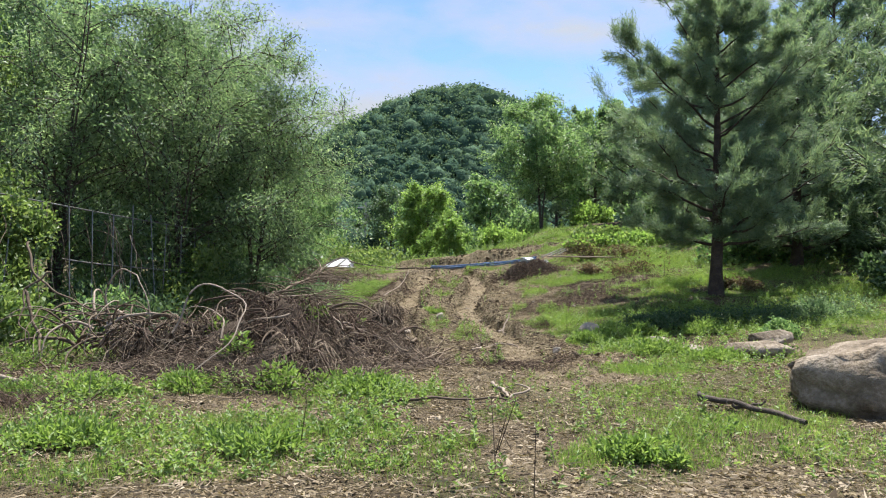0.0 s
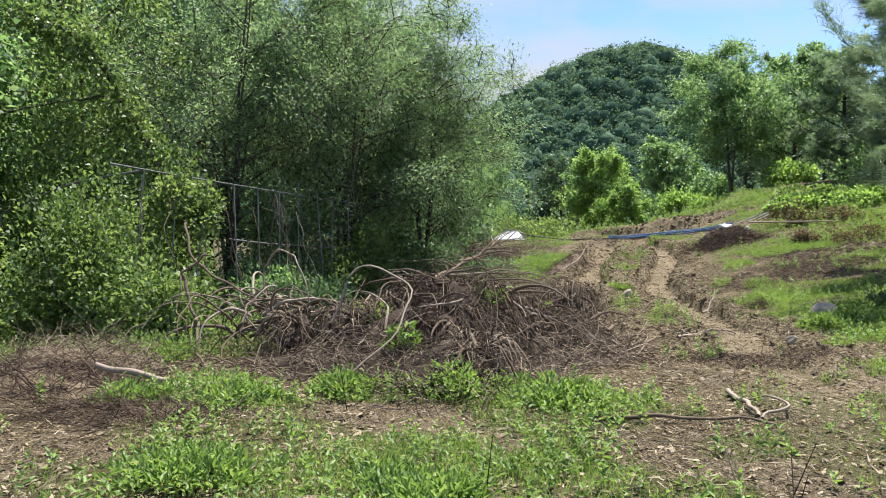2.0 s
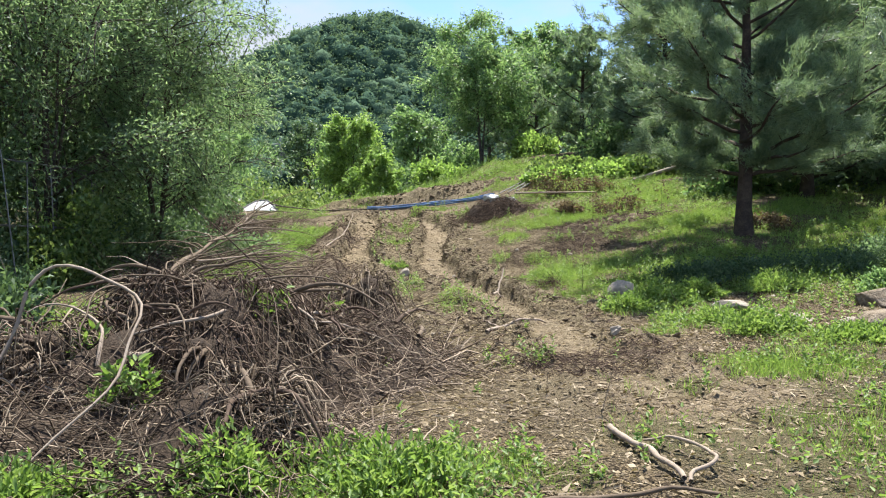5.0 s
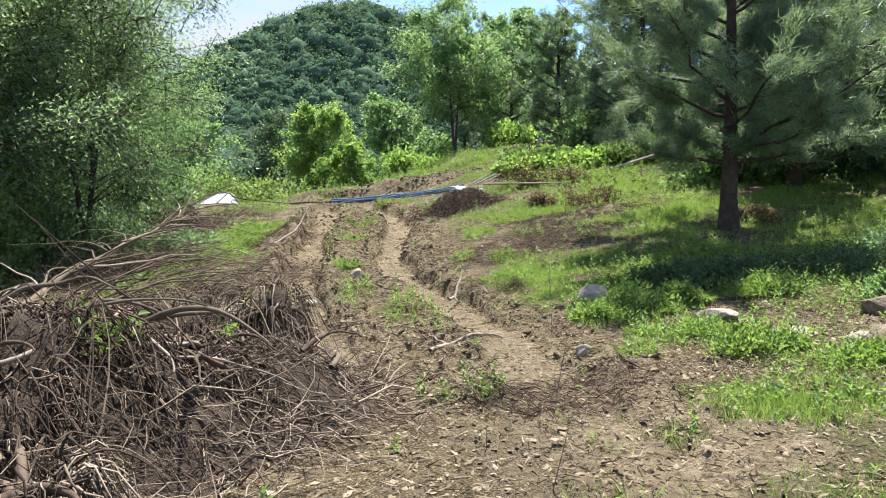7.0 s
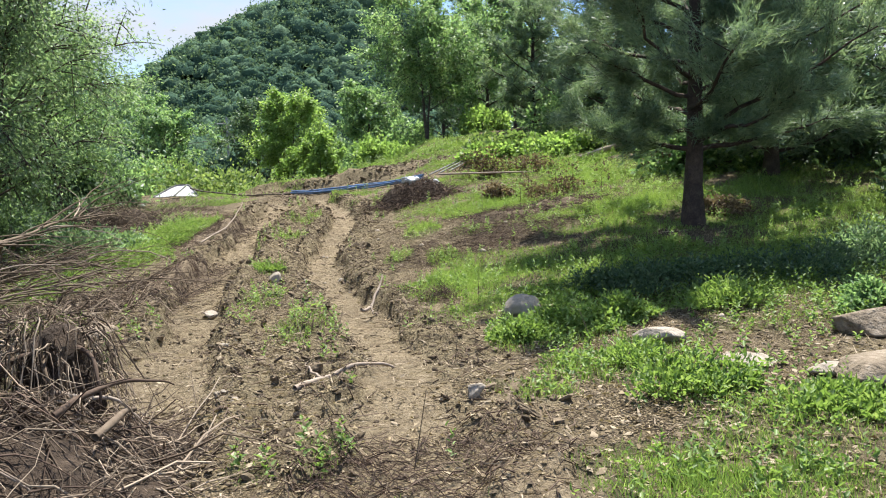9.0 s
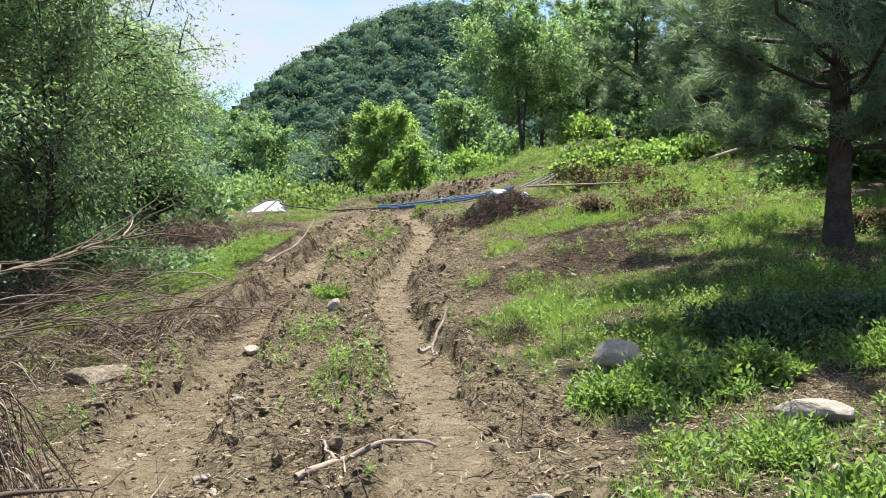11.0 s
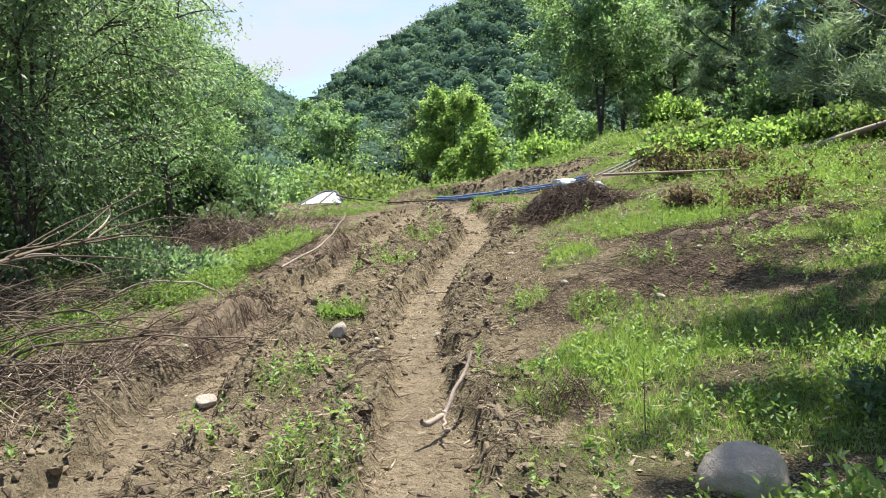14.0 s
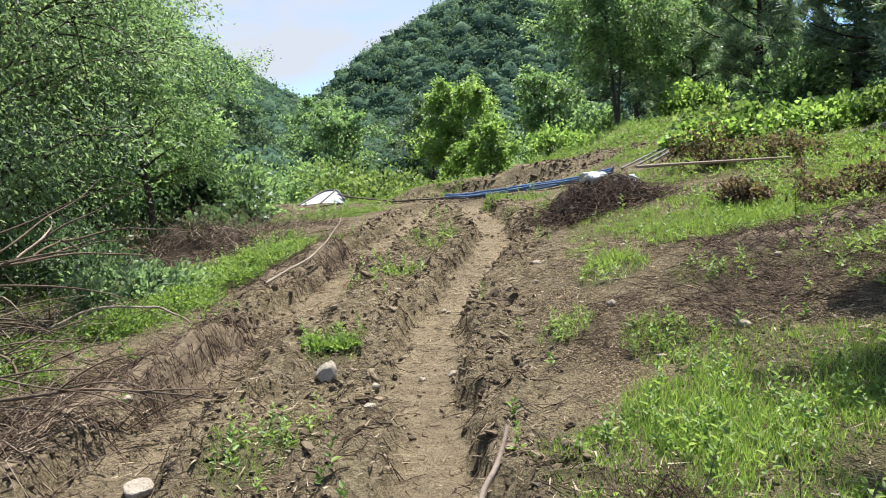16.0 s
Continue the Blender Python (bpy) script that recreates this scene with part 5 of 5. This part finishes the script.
# ---------------------------------------------------------------- stones, logs, sticks
V, F = hewn((0.95, 0.55, 0.44), (((0.1, 0.1, 1), 0.85), ((0.1, -1, 0.25), 0.8), ((-1, -0.5, 0.35), 0.95), ((-0.6, 0.1, 0.8), 0.92), ((0, 0, -1), 0.7), ((1, 0, 0.2), 1.0)), 31, 0.17)
big = part("boulder", (V, F), BOULDER)
big.location = (3.82, 7.8, ground_at(3.82, 7.8) + 0.24)
tagged(big, "large brown boulder with a flat sunlit top in the grass", "rock")
rock("pale weathered boulder behind the large one", 3.3, 8.7, (0.55, 0.32, 0.36), 302, 20, 0, 0.15, BOULDER, cuts=8)
rock("long pale rock slab lying on the grass", 3.2, 11.4, (0.75, 0.25, 0.14), 303, 12, 4, 0.1, BOULDER, cuts=6)
rock("pale squared stone block at the foot of the bank", 4.0, 12.7, (0.42, 0.25, 0.15), 304, 8, 0, 0.15, BOULDER, cuts=8)
rock("flat pale stone slab half buried in gravel", 2.25, 13.0, (0.3, 0.14, 0.08), 305, -10, 0, 0.2)
rock("flat pale stone slab half buried in gravel", 2.6, 12.1, (0.3, 0.14, 0.07), 306, 5, 0, 0.3)
rock("flat pale stone slab half buried in gravel", 3.1, 11.75, (0.3, 0.13, 0.07), 307, -5, 0, 0.3)
rock("rounded pale stone beside the leafy weeds", 1.16, 14.5, (0.22, 0.17, 0.17), 308, 15, 0, 0.08, cuts=5)
rock("small pale stone at the track's edge", 0.42, 11.75, (0.09, 0.07, 0.08), 309, 0, 0, 0.2)
rock("flat grey stone slab on the rut's edge", -3.6, 14.6, (0.34, 0.22, 0.08), 310, 35, 10, 0.05, BOULDER)
rock("pale round stone between the ruts", -2.25, 18.1, (0.1, 0.09, 0.11), 311, 0, 0, 0.2)
rock("flat pale stone in the shallow rut", -2.75, 16.3, (0.13, 0.09, 0.06), 312, 20, 0, 0.2)
r = rng_of(320)
small = ("small pale stone lying on the bare earth", "rock")
for i in range(48):
    sx, sy = r.uniform(-4.2, 3.2), r.uniform(9.5, 24)
    s = r.uniform(0.02, 0.055)
    z = ground_at(sx, sy)
    ob = part("stone", (spun(rock_shape((s * 1.3, s, s * 0.8), 330 + i, 9, 0.2, BALL2), (0, 0, s * 0.25), r.uniform(0, 360))[0], BALL2[1]), STONE)
    ob.location = (sx, sy, z)
    tagged(ob, *small, group="scattered stones")

stick("pale forked stick lying on the wood chips", [(-0.42, 8.3, 0.02), (-0.3, 7.9, 0.03), (-0.2, 7.45, 0.03)], 0.021, 0.015, 1, forks=[[(-0.2, 7.45, 0.02), (0.02, 7.6, 0.06), (-0.02, 7.85, 0.04), (-0.25, 8.1, 0.02)]])
stick("thin brown stick on the wood chips", [(-1.35, 7.0, 0.0), (-0.95, 7.15, 0.03), (-0.5, 7.25, 0.02), (-0.1, 7.3, 0.02)], 0.016, 0.01, 2, TWIG)
stick("dark broken log in the grass near boulders", [(1.75, 8.1, 0.05), (2.1, 7.4, 0.06), (2.4, 6.8, 0.05)], 0.032, 0.024, 3, BARK, forks=[[(2.0, 7.5, 0.03), (2.3, 7.5, 0.08)]], name="fallen_log", category="log")
stick("pale forked stick in the muddy rut", [(-0.68, 15.5, 0.12), (-0.58, 15.75, 0.15), (-0.46, 16.15, 0.22)], 0.024, 0.012, 4, forks=[[(-0.58, 15.75, 0.15), (-0.55, 15.6, 0.1), (-0.5, 15.5, 0.08)]])
stick("broken brown root across the churned earth", [(-0.95, 12.3, 0.0), (-0.75, 12.55, 0.06), (-0.45, 12.7, 0.07), (-0.2, 12.75, 0.02)], 0.025, 0.01, 5, forks=[[(-0.8, 12.5, 0.03), (-1.0, 12.9, 0.05)]])
stick("grey broken stake beside the brush", [(-4.9, 6.9, 0.0), (-5.3, 6.8, 0.12), (-5.7, 6.6, 0.22)], 0.03, 0.028, 6)
stick("dead branch on the edge of the rut", [(-4.3, 21.2, 0.1), (-4.0, 22.0, 0.22), (-3.9, 22.6, 0.55), (-3.85, 23.0, 0.8)], 0.02, 0.008, 7, forks=[[(-4.1, 21.8, 0.18), (-4.6, 21.6, 0.05)], [(-4.0, 22.0, 0.2), (-4.1, 22.3, 0.02)]])
stick("long curved stick in the strip of grass", [(-5.9, 18.7, 0.05), (-5.3, 19.2, 0.3), (-4.7, 19.5, 0.25), (-4.3, 19.4, 0.08)], 0.018, 0.009, 8)
log = thing("fallen_log", (6.1, 27.0, ground_at(6.1, 27)), "long grey fallen tree trunk on the grassy slope", "log")
part("trunk", rod([(4.75, 27.6, ground_at(4.75, 27.6) + 0.05), (7.3, 27.5, ground_at(7.3, 27.5) + 0.5), (9.6, 27.2, ground_at(9.6, 27.2) + 0.95)], 0.075, 0.04, 8, 18, 0.01, 9), DRIFT, log)
for q in ((7.5, 26.9, 1.2), (8.0, 27.3, 1.5), (7.2, 27.6, 1.0)):
    part("side_branch", rod([(7.3, 27.3, ground_at(7.3, 27.3) + 0.4), (q[0], q[1], ground_at(q[0], q[1]) + q[2])], 0.02, 0.006, 5, 8, 0.02, 3), DRIFT, log)
brush("dead_shrub", "dead upright shrub stubs on the slope", 6.8, 25.2, 0, 0.5, 0.35, 0.4, 160, 155, (0.4, 1.0), (0.006, 0.014), BARK, core=False, category="shrub", upright=1.6)
post = part("short_post", rod([(6.2, 25.2, 0), (6.22, 25.2, 1.0)], 0.035, 0.03, 8, 6, 0.006, 2), BARK)
post.data.transform(Matrix.Translation((-6.2, -25.2, 0)))
post.location = (6.2, 25.2, ground_at(6.2, 25.2) - 0.05)
tagged(post, "short dark wooden stub standing in the grass", "post")

# ---------------------------------------------------------------- debris at the head of the track
heap, heap_f = brush("debris_heap", "dark heap of dead brush topped by plastic sheeting", -0.05, 24.2, 8, 0.95, 0.55, 0.8, 1500, 160, (0.2, 0.7), (0.004, 0.011), ROOT)
PLASTIC = sheet_material("clear_sheeting", (0.62, 0.66, 0.68), (0.35, 0.33, 0.29), 0.25, 0, 9)
WHITE = sheet_material("white_sheet", (0.44, 0.45, 0.47), (0.36, 0.34, 0.31), 0.5, 0, 3)
BLUE = sheet_material("blue_hose", (0.06, 0.14, 0.3), (0.2, 0.22, 0.26), 0.45, 0, 5)
GREY_PIPE = sheet_material("grey_pipe", (0.17, 0.18, 0.17), (0.13, 0.11, 0.085), 0.85, 0, 6)
for i, (sx, sy, s, h) in enumerate(((-0.1, 24.4, 0.28, 0.13), (0.35, 24.45, 0.24, 0.09))):
    V, F = rock_shape((s, s * 0.7, h), 350 + i, 5, 0.3)
    bag = part("plastic_sheet", (V, F), PLASTIC)
    bag.location = (sx, sy, ground_at(sx, sy) + float(heap_f(np.array(sx), np.array(sy))) * 0.95 + h * 0.4)
    tagged(bag, "crumpled translucent plastic sheeting on the brush heap", "plastic sheet", "sheeting on the heap")
pole = thing("bamboo_pole", (0.55, 24.5, ground_at(0.55, 24.5)), "pale bamboo pole resting on the brush heap", "pole")
part("cane", rod([(0.55, 24.5, ground_at(0.55, 24.5) + 0.5), (3.1, 25.6, ground_at(3.1, 25.6) + 0.12)], 0.026, 0.018, 8, 16), DRIFT, pole)

r = rng_of(360)
BLUE_RUN = ((-4.6, 33.6), (-3.8, 32.6), (-2.7, 31.3), (-1.7, 30.2), (-0.7, 29.1), (0.2, 28.1))
hoses = thing("hose_bundle", (-3.6, 33.1, ground_at(-3.6, 33.1)), "bundle of faded blue hoses laid along the earth bank", "hose")
for i in range(7):
    off = r.normal(0, 0.14)
    a, b = (0, 6) if i % 2 else (r.integers(0, 2), r.integers(4, 7))
    pts = [(x + 0.3 * off, y + off + r.normal(0, 0.04), ground_at(x, y + off) + 0.06 + 0.05 * (i % 3)) for x, y in BLUE_RUN[a:b]]
    part("hose", rod(pts, 0.023, 0.023, 8, 26, 0.006, 360 + i), BLUE, hoses)
pipes = thing("pipe_bundle", (0.4, 28.5, ground_at(0.4, 28.5)), "bundle of grey pipes leading up to the crest", "pipe")
for i in range(3):
    off = 0.3 * i
    part("pipe", rod([(0.4 + off, 28.5, ground_at(0.4 + off, 28.5) + 0.06), (1.5 + off, 30.6, ground_at(1.5 + off, 30.6) + 0.15 + 0.03 * i), (2.6 + off, 32.6, ground_at(2.6 + off, 32.6) + 0.35 + 0.05 * i)], 0.022, 0.022, 8, 12), GREY_PIPE, pipes)
cable = thing("black_cable", (-9.4, 38.2, ground_at(-9.4, 38.2)), "black cable running from the white sheet to the hoses", "cable")
for i in range(2):
    part("cable", rod([(-9.6, 38.0 + 0.2 * i, ground_at(-9.6, 38) + 0.3), (-7.5, 36.5, ground_at(-7.5, 36.5) + 0.12), (-5.6, 34.6 + 0.2 * i, ground_at(-5.6, 34.6) + 0.08), (-4.4, 33.7, ground_at(-4.4, 33.7) + 0.08)], 0.03, 0.03, 6, 20, 0.02, 4), BARK, cable)

# a white tilted panel roof low on the ground
tent = thing("white_panel_roof", (-10.2, 38.6, ground_at(-10.2, 38.6)), "low white sheet roof with dark edge strips on the ground", "roof panel")


def slab(a, b, c, d, thick):
    """A flat panel through four corners, with thickness."""
    P = np.array([a, b, c, d], float)
    n = unit(np.cross(P[1] - P[0], P[3] - P[0])) * thick
    V = np.concatenate([P, P + n])
    return V, np.array([[3, 2, 1, 0], [4, 5, 6, 7], [0, 1, 5, 4], [1, 2, 6, 5], [2, 3, 7, 6], [3, 0, 4, 7]])


tz = ground_at(-10.2, 38.6)
part("panel", slab((-11.05, 37.75, tz + 0.0), (-10.25, 37.8, tz + 0.04), (-10.0, 38.8, tz + 0.5), (-10.45, 38.8, tz + 0.5), 0.03), WHITE, tent, smooth=False)
part("panel", slab((-10.2, 37.8, tz + 0.04), (-9.25, 37.75, tz + 0.0), (-9.9, 38.8, tz + 0.5), (-9.95, 38.8, tz + 0.5), 0.03), WHITE, tent, smooth=False)
part("edge_strip", rod([(-11.1, 37.7, tz + 0.03), (-10.45, 38.75, tz + 0.54), (-9.9, 38.75, tz + 0.54), (-9.2, 37.7, tz + 0.04)], 0.03, 0.03, 6, 20), GREY_PIPE, tent)
part("edge_strip", rod([(-10.23, 37.75, tz + 0.08), (-9.98, 38.75, tz + 0.54)], 0.025, 0.025, 6, 6), GREY_PIPE, tent)
sheet2 = part("grey_tarpaulin", (rock_shape((0.7, 0.5, 0.12), 371, 3, 0.3)), PLASTIC)
sheet2.location = (-8.4, 45.0, ground_at(-8.4, 45.0) + 0.06)
tagged(sheet2, "pale grey tarpaulin crumpled in the far grass", "tarpaulin")

# power pole with lines, far up the valley
CONCRETE = rough_material("concrete_pole", [(0.3, (0.25, 0.25, 0.24)), (0.7, (0.4, 0.4, 0.38))], 2, 20, 0.01)
pylon = thing("power_pole", (-17.6, 76, 2.0), "grey concrete power pole with sagging lines", "power pole")
part("pole", rod([(-17.6, 76, 1.5), (-17.6, 76, 8.6)], 0.15, 0.1, 8, 6), CONCRETE, pylon)
part("crossarm", rod([(-18.5, 76, 8.0), (-16.7, 76, 8.0)], 0.06, 0.06, 6, 4), CONCRETE, pylon)
part("transformer", rod([(-17.2, 75.8, 6.2), (-17.2, 75.8, 7.2)], 0.28, 0.28, 10, 6), GREY_PIPE, pylon)
for i in range(4):
    z = 8.1 - 0.75 * i
    part("line", rod([(-17.6, 76, z), (-24, 78, z - 0.45), (-31, 80, z - 0.2)], 0.022, 0.022, 4, 20), BARK, pylon)


# ---------------------------------------------------------------- grass, weeds, chips and clods over the ground
r = rng_of(400)


def sample_patches(per_m2, near, far, weedy):
    X, Y = [], []
    for px, py, rx, ry, weeds, a, dense in PATCHES:
        share = weeds if weedy else 1 - 0.5 * weeds
        d = np.interp(py, (5, 12, 20, 30, 45), (near, near, near * 0.6 + far * 0.4, far, far * 0.4))
        n = int(4 * rx * ry * 1.5 * d * per_m2 * share * dense)
        u, v = r.uniform(-1.3, 1.3, n) * rx, r.uniform(-1.3, 1.3, n) * ry
        X.append(px + u * math.cos(a) - v * math.sin(a)), Y.append(py + u * math.sin(a) + v * math.cos(a))
    X, Y = np.concatenate(X), np.concatenate(Y)
    keep = (grassiness(X, Y) * (1 - ruts(X, Y)[1]) > r.uniform(0.15, 0.95, len(X))) & (waves(X, Y, 77, 3, 4.0) > r.uniform(-1.6, 0.5, len(X)))
    return X[keep], Y[keep]


X, Y = sample_patches(2200, 1.0, 0.5, False)
n = len(X)
size = np.interp(Y, (5, 20, 40), (1.0, 1.5, 2.6))
tall = (0.7 + 0.45 * waves(X, Y, 78, 2, 1.6)).clip(0.35, 1.3)
C = np.stack([X, Y, ground(X, Y) - 0.01], -1)
D = np.stack([r.normal(0, 0.4, n), r.normal(0, 0.4, n), np.ones(n)], -1)
grass = part("grass", blades(C, D, 0.1 * tall * r.uniform(0.4, 1.4, n) * (0.75 + 0.25 * size), 0.0062 * size, r), GRASS)
tagged(grass, "patches of bright green grass on the brown earth", "grass", kind="stuff")

X, Y = sample_patches(75, 1.0, 0.4, True)
X2, Y2 = r.uniform(-6.5, 6.0, 2000), r.uniform(4.5, 27, 2000)
keep = (waves(X2, Y2, 79, 3, 1.4) > 0.25) & (ruts(X2, Y2)[1] < 0.2)
X, Y = np.concatenate([X, X2[keep]]), np.concatenate([Y, Y2[keep]])
n, per = len(X), 9
size = np.interp(Y, (5, 20, 40), (0.9, 1.0, 1.8))
H = 0.17 * r.uniform(0.35, 1.4, n) * size
f = np.tile(np.linspace(0.15, 1.0, per), n)
az = np.tile(np.arange(per) * 2.4, n) + np.repeat(r.uniform(0, 6.28, n), per) + r.normal(0, 0.3, n * per)
C = np.repeat(np.stack([X, Y, ground(X, Y)], -1), per, 0)
C[:, 2] += f * np.repeat(H, per)
C[:, :2] += r.normal(0, 0.012, (n * per, 2))
D = np.stack([np.cos(az), np.sin(az), 0.25 + 0.9 * f], -1)
L = np.repeat(size, per) * (0.062 - 0.025 * f) * r.uniform(0.7, 1.3, n * per)
weeds = part("weeds", creased(C, D, L, L * 0.48, r), WEED)
tagged(weeds, "low bright green weeds and seedlings in the grass", "weeds", kind="stuff")

# thin upright stalks near the start of the walk
n = 22
X, Y = np.concatenate([r.normal(-0.1, 0.3, 7), r.uniform(-4, 3, 15)]), np.concatenate([r.normal(5.3, 0.4, 7), r.uniform(5, 16, 15)])
k = np.linspace(0, 1, 5)
P = np.stack([X[:, None] + r.normal(0, 0.06, (n, 1)) * k, Y[:, None] + r.normal(0, 0.06, (n, 1)) * k, ground(X, Y)[:, None] + r.uniform(0.2, 0.55, (n, 1)) * k], -1)
stalks = part("dry_stalks", tubes(P, np.linspace(0.004, 0.002, 5)[None].repeat(n, 0), 4), TWIG)
tagged(stalks, "thin dark dry weed stalks standing in the grass", "stalks", kind="stuff")


def flakes(X, Y, S, shape, rng, flat=0.4, sink=0.15, uneven=0.25):
    """Many small solid bits on the ground: chips, pebbles, clods."""
    V0, F0 = shape
    n, m = len(X), len(V0)
    a = rng.uniform(0, 6.283, n)
    sc = S[:, None] * rng.uniform(0.5, 1.4, (n, 3)) * np.array([1.2, 0.8, flat])
    V = V0[None] * sc[:, None] * (1 + rng.normal(0, uneven, (n, m, 1)))
    ca, sa = np.cos(a)[:, None], np.sin(a)[:, None]
    tip = rng.normal(0, 0.35, (n, 1))
    x, y, z = V[..., 0] * ca - V[..., 1] * sa, V[..., 0] * sa + V[..., 1] * ca, V[..., 2] + V[..., 0] * tip
    out = np.stack([x + X[:, None], y + Y[:, None], z + (ground(X, Y) + S * flat * (1 - 2 * sink))[:, None]], -1)
    return out.reshape(-1, 3), (F0[None] + (np.arange(n) * m)[:, None, None]).reshape(-1, F0.shape[1])


OCTA = (np.array([[1, 0, 0], [-1, 0, 0], [0, 1, 0], [0, -1, 0], [0, 0, 1], [0, 0, -1]], float), np.array([[0, 2, 4], [2, 1, 4], [1, 3, 4], [3, 0, 4], [2, 0, 5], [1, 2, 5], [3, 1, 5], [0, 3, 5]]))
CHIP = rough_material("wood_chip", [(0.2, (0.085, 0.062, 0.038)), (0.5, (0.17, 0.132, 0.083)), (0.85, (0.33, 0.27, 0.185))], 8, 60, 0.003, island=0.75)
n = 21000
X, Y = r.uniform(-5.5, 4.0, n), 4.3 + 11 * r.uniform(0, 1, n) ** 1.4
keep = (ruts(X, Y)[2] * smooth01((Y - 12) / 2) < 0.7) & (waves(X, Y, 83, 3, 1.3) > r.uniform(-1.2, 0.6, n))
X, Y = X[keep], Y[keep]
chips = part("wood_chips", flakes(X, Y, r.uniform(0.008, 0.03, len(X)), OCTA, r, 0.28), CHIP, smooth=False)
tagged(chips, "brown wood chips, dry leaves and gravel on the earth", "wood chips", kind="stuff")

n = 90000
X, Y = r.uniform(-8, 3.5, n), r.uniform(10.5, 37, n)
_, bare, churn = ruts(X, Y)
churn = np.maximum(churn, smooth01((Y - 31) / 2) * smooth01((X + 6) / 2) * smooth01((2 - X) / 2))
keep = (churn * (1 - 0.88 * bare) * (0.6 + 0.6 * waves(X, Y, 84, 3, 2.0)) > r.uniform(0.05, 0.9, n))
X, Y = X[keep], Y[keep]
clods = part("earth_clods", flakes(X, Y, 0.008 + 0.036 * r.uniform(0, 1, len(X)) ** 4 * np.interp(Y, (20, 34), (1, 2)), ICO, r, 0.6, 0.38, 0.16), CLOD, smooth=False)
tagged(clods, "crumbly dark clods of churned earth beside the ruts", "clods", kind="stuff")

# dry leaves and bark shreds that lie thick where the walk begins
n = 52000
X, Y = r.uniform(-6.5, 4.0, n), 3.7 + 11 * r.uniform(0, 1, n) ** 1.3
keep = (ruts(X, Y)[2] * smooth01((Y - 11) / 2) < 0.7) & (waves(X, Y, 87, 3, 1.1) > r.uniform(-1.3, 0.7, n))
X, Y = X[keep], Y[keep]
n = len(X)
az = r.uniform(0, 6.283, n)
C = np.stack([X, Y, ground(X, Y) + r.uniform(0.004, 0.02, n)], -1)
D = np.stack([np.cos(az), np.sin(az), r.normal(0.12, 0.25, n)], -1)
N = np.stack([r.normal(0, 0.45, n), r.normal(0, 0.45, n), np.ones(n)], -1)
L = 0.014 + 0.036 * r.uniform(0, 1, n) ** 2
fallen = part("fallen_leaves", leaves(C, D, L, L * r.uniform(0.35, 0.7, n), r, 0.3, N), LITTER)
tagged(fallen, "dry curled leaves and bark shreds on the earth", "leaf litter", kind="stuff")

n = 9000
X, Y = r.uniform(-5, 3, n), r.uniform(10, 26, n)
_, bare, churn = ruts(X, Y)
keep = churn * (1 - bare) > r.uniform(0.1, 1.0, n)
X, Y = X[keep], Y[keep]
n = len(X)
L, az = r.uniform(0.06, 0.28, n), r.uniform(0, 6.28, n)
k = np.linspace(0, 1, 4)
bend = az[:, None] + r.normal(0, 0.8, (n, 1)) * k
PX, PY = X[:, None] + np.cos(bend) * L[:, None] * k, Y[:, None] + np.sin(bend) * L[:, None] * k
P = np.stack([PX, PY, ground(PX, PY) + 0.012 + np.abs(r.normal(0, 0.02, (n, 1))) * np.sin(3 * k)], -1)
bits = part("root_litter", tubes(P, np.linspace(0.004, 0.0015, 4)[None] * r.uniform(0.6, 1.6, (n, 1)), 3), ROOT)
tagged(bits, "torn roots and dry stems strewn over the earth", "litter", kind="stuff")

# straw, dry stems and leaf shreds that lie all over the earth
n = 120000
X, Y = r.uniform(-6.5, 4.5, n), 3.8 + 23.5 * r.uniform(0, 1, n) ** 1.15
keep = (waves(X, Y, 91, 3, 1.7) > r.uniform(-1.5, 0.9, n)) & (ruts(X, Y)[1] < r.uniform(0.1, 1.6, n))
X, Y = X[keep], Y[keep]
n = len(X)
az = r.uniform(0, 6.283, n)
C = np.stack([X, Y, ground(X, Y) + r.uniform(0.004, 0.03, n)], -1)
D = np.stack([np.cos(az), np.sin(az), r.normal(0.03, 0.16, n)], -1)
straw = part("straw", blades(C, D, r.uniform(0.03, 0.15, n), r.uniform(0.004, 0.014, n), r), STRAW)
tagged(straw, "dry straw and leaf shreds strewn over the earth", "straw", kind="stuff")

n = 2600
X, Y = r.uniform(-5, 2, n), r.uniform(11, 26, n)
_, bare, churn = ruts(X, Y)
keep = churn * (1 - bare) * (0.5 + 0.7 * waves(X, Y, 95, 2, 2.5)) > r.uniform(0.2, 1.1, n)
X, Y = X[keep], Y[keep]
lumps = part("earth_lumps", flakes(X, Y, 0.018 + 0.045 * r.uniform(0, 1, len(X)) ** 3, BALL2, r, 0.7), CLOD, smooth=False)
tagged(lumps, "broken lumps of damp earth along the rut edges", "clods", kind="stuff")
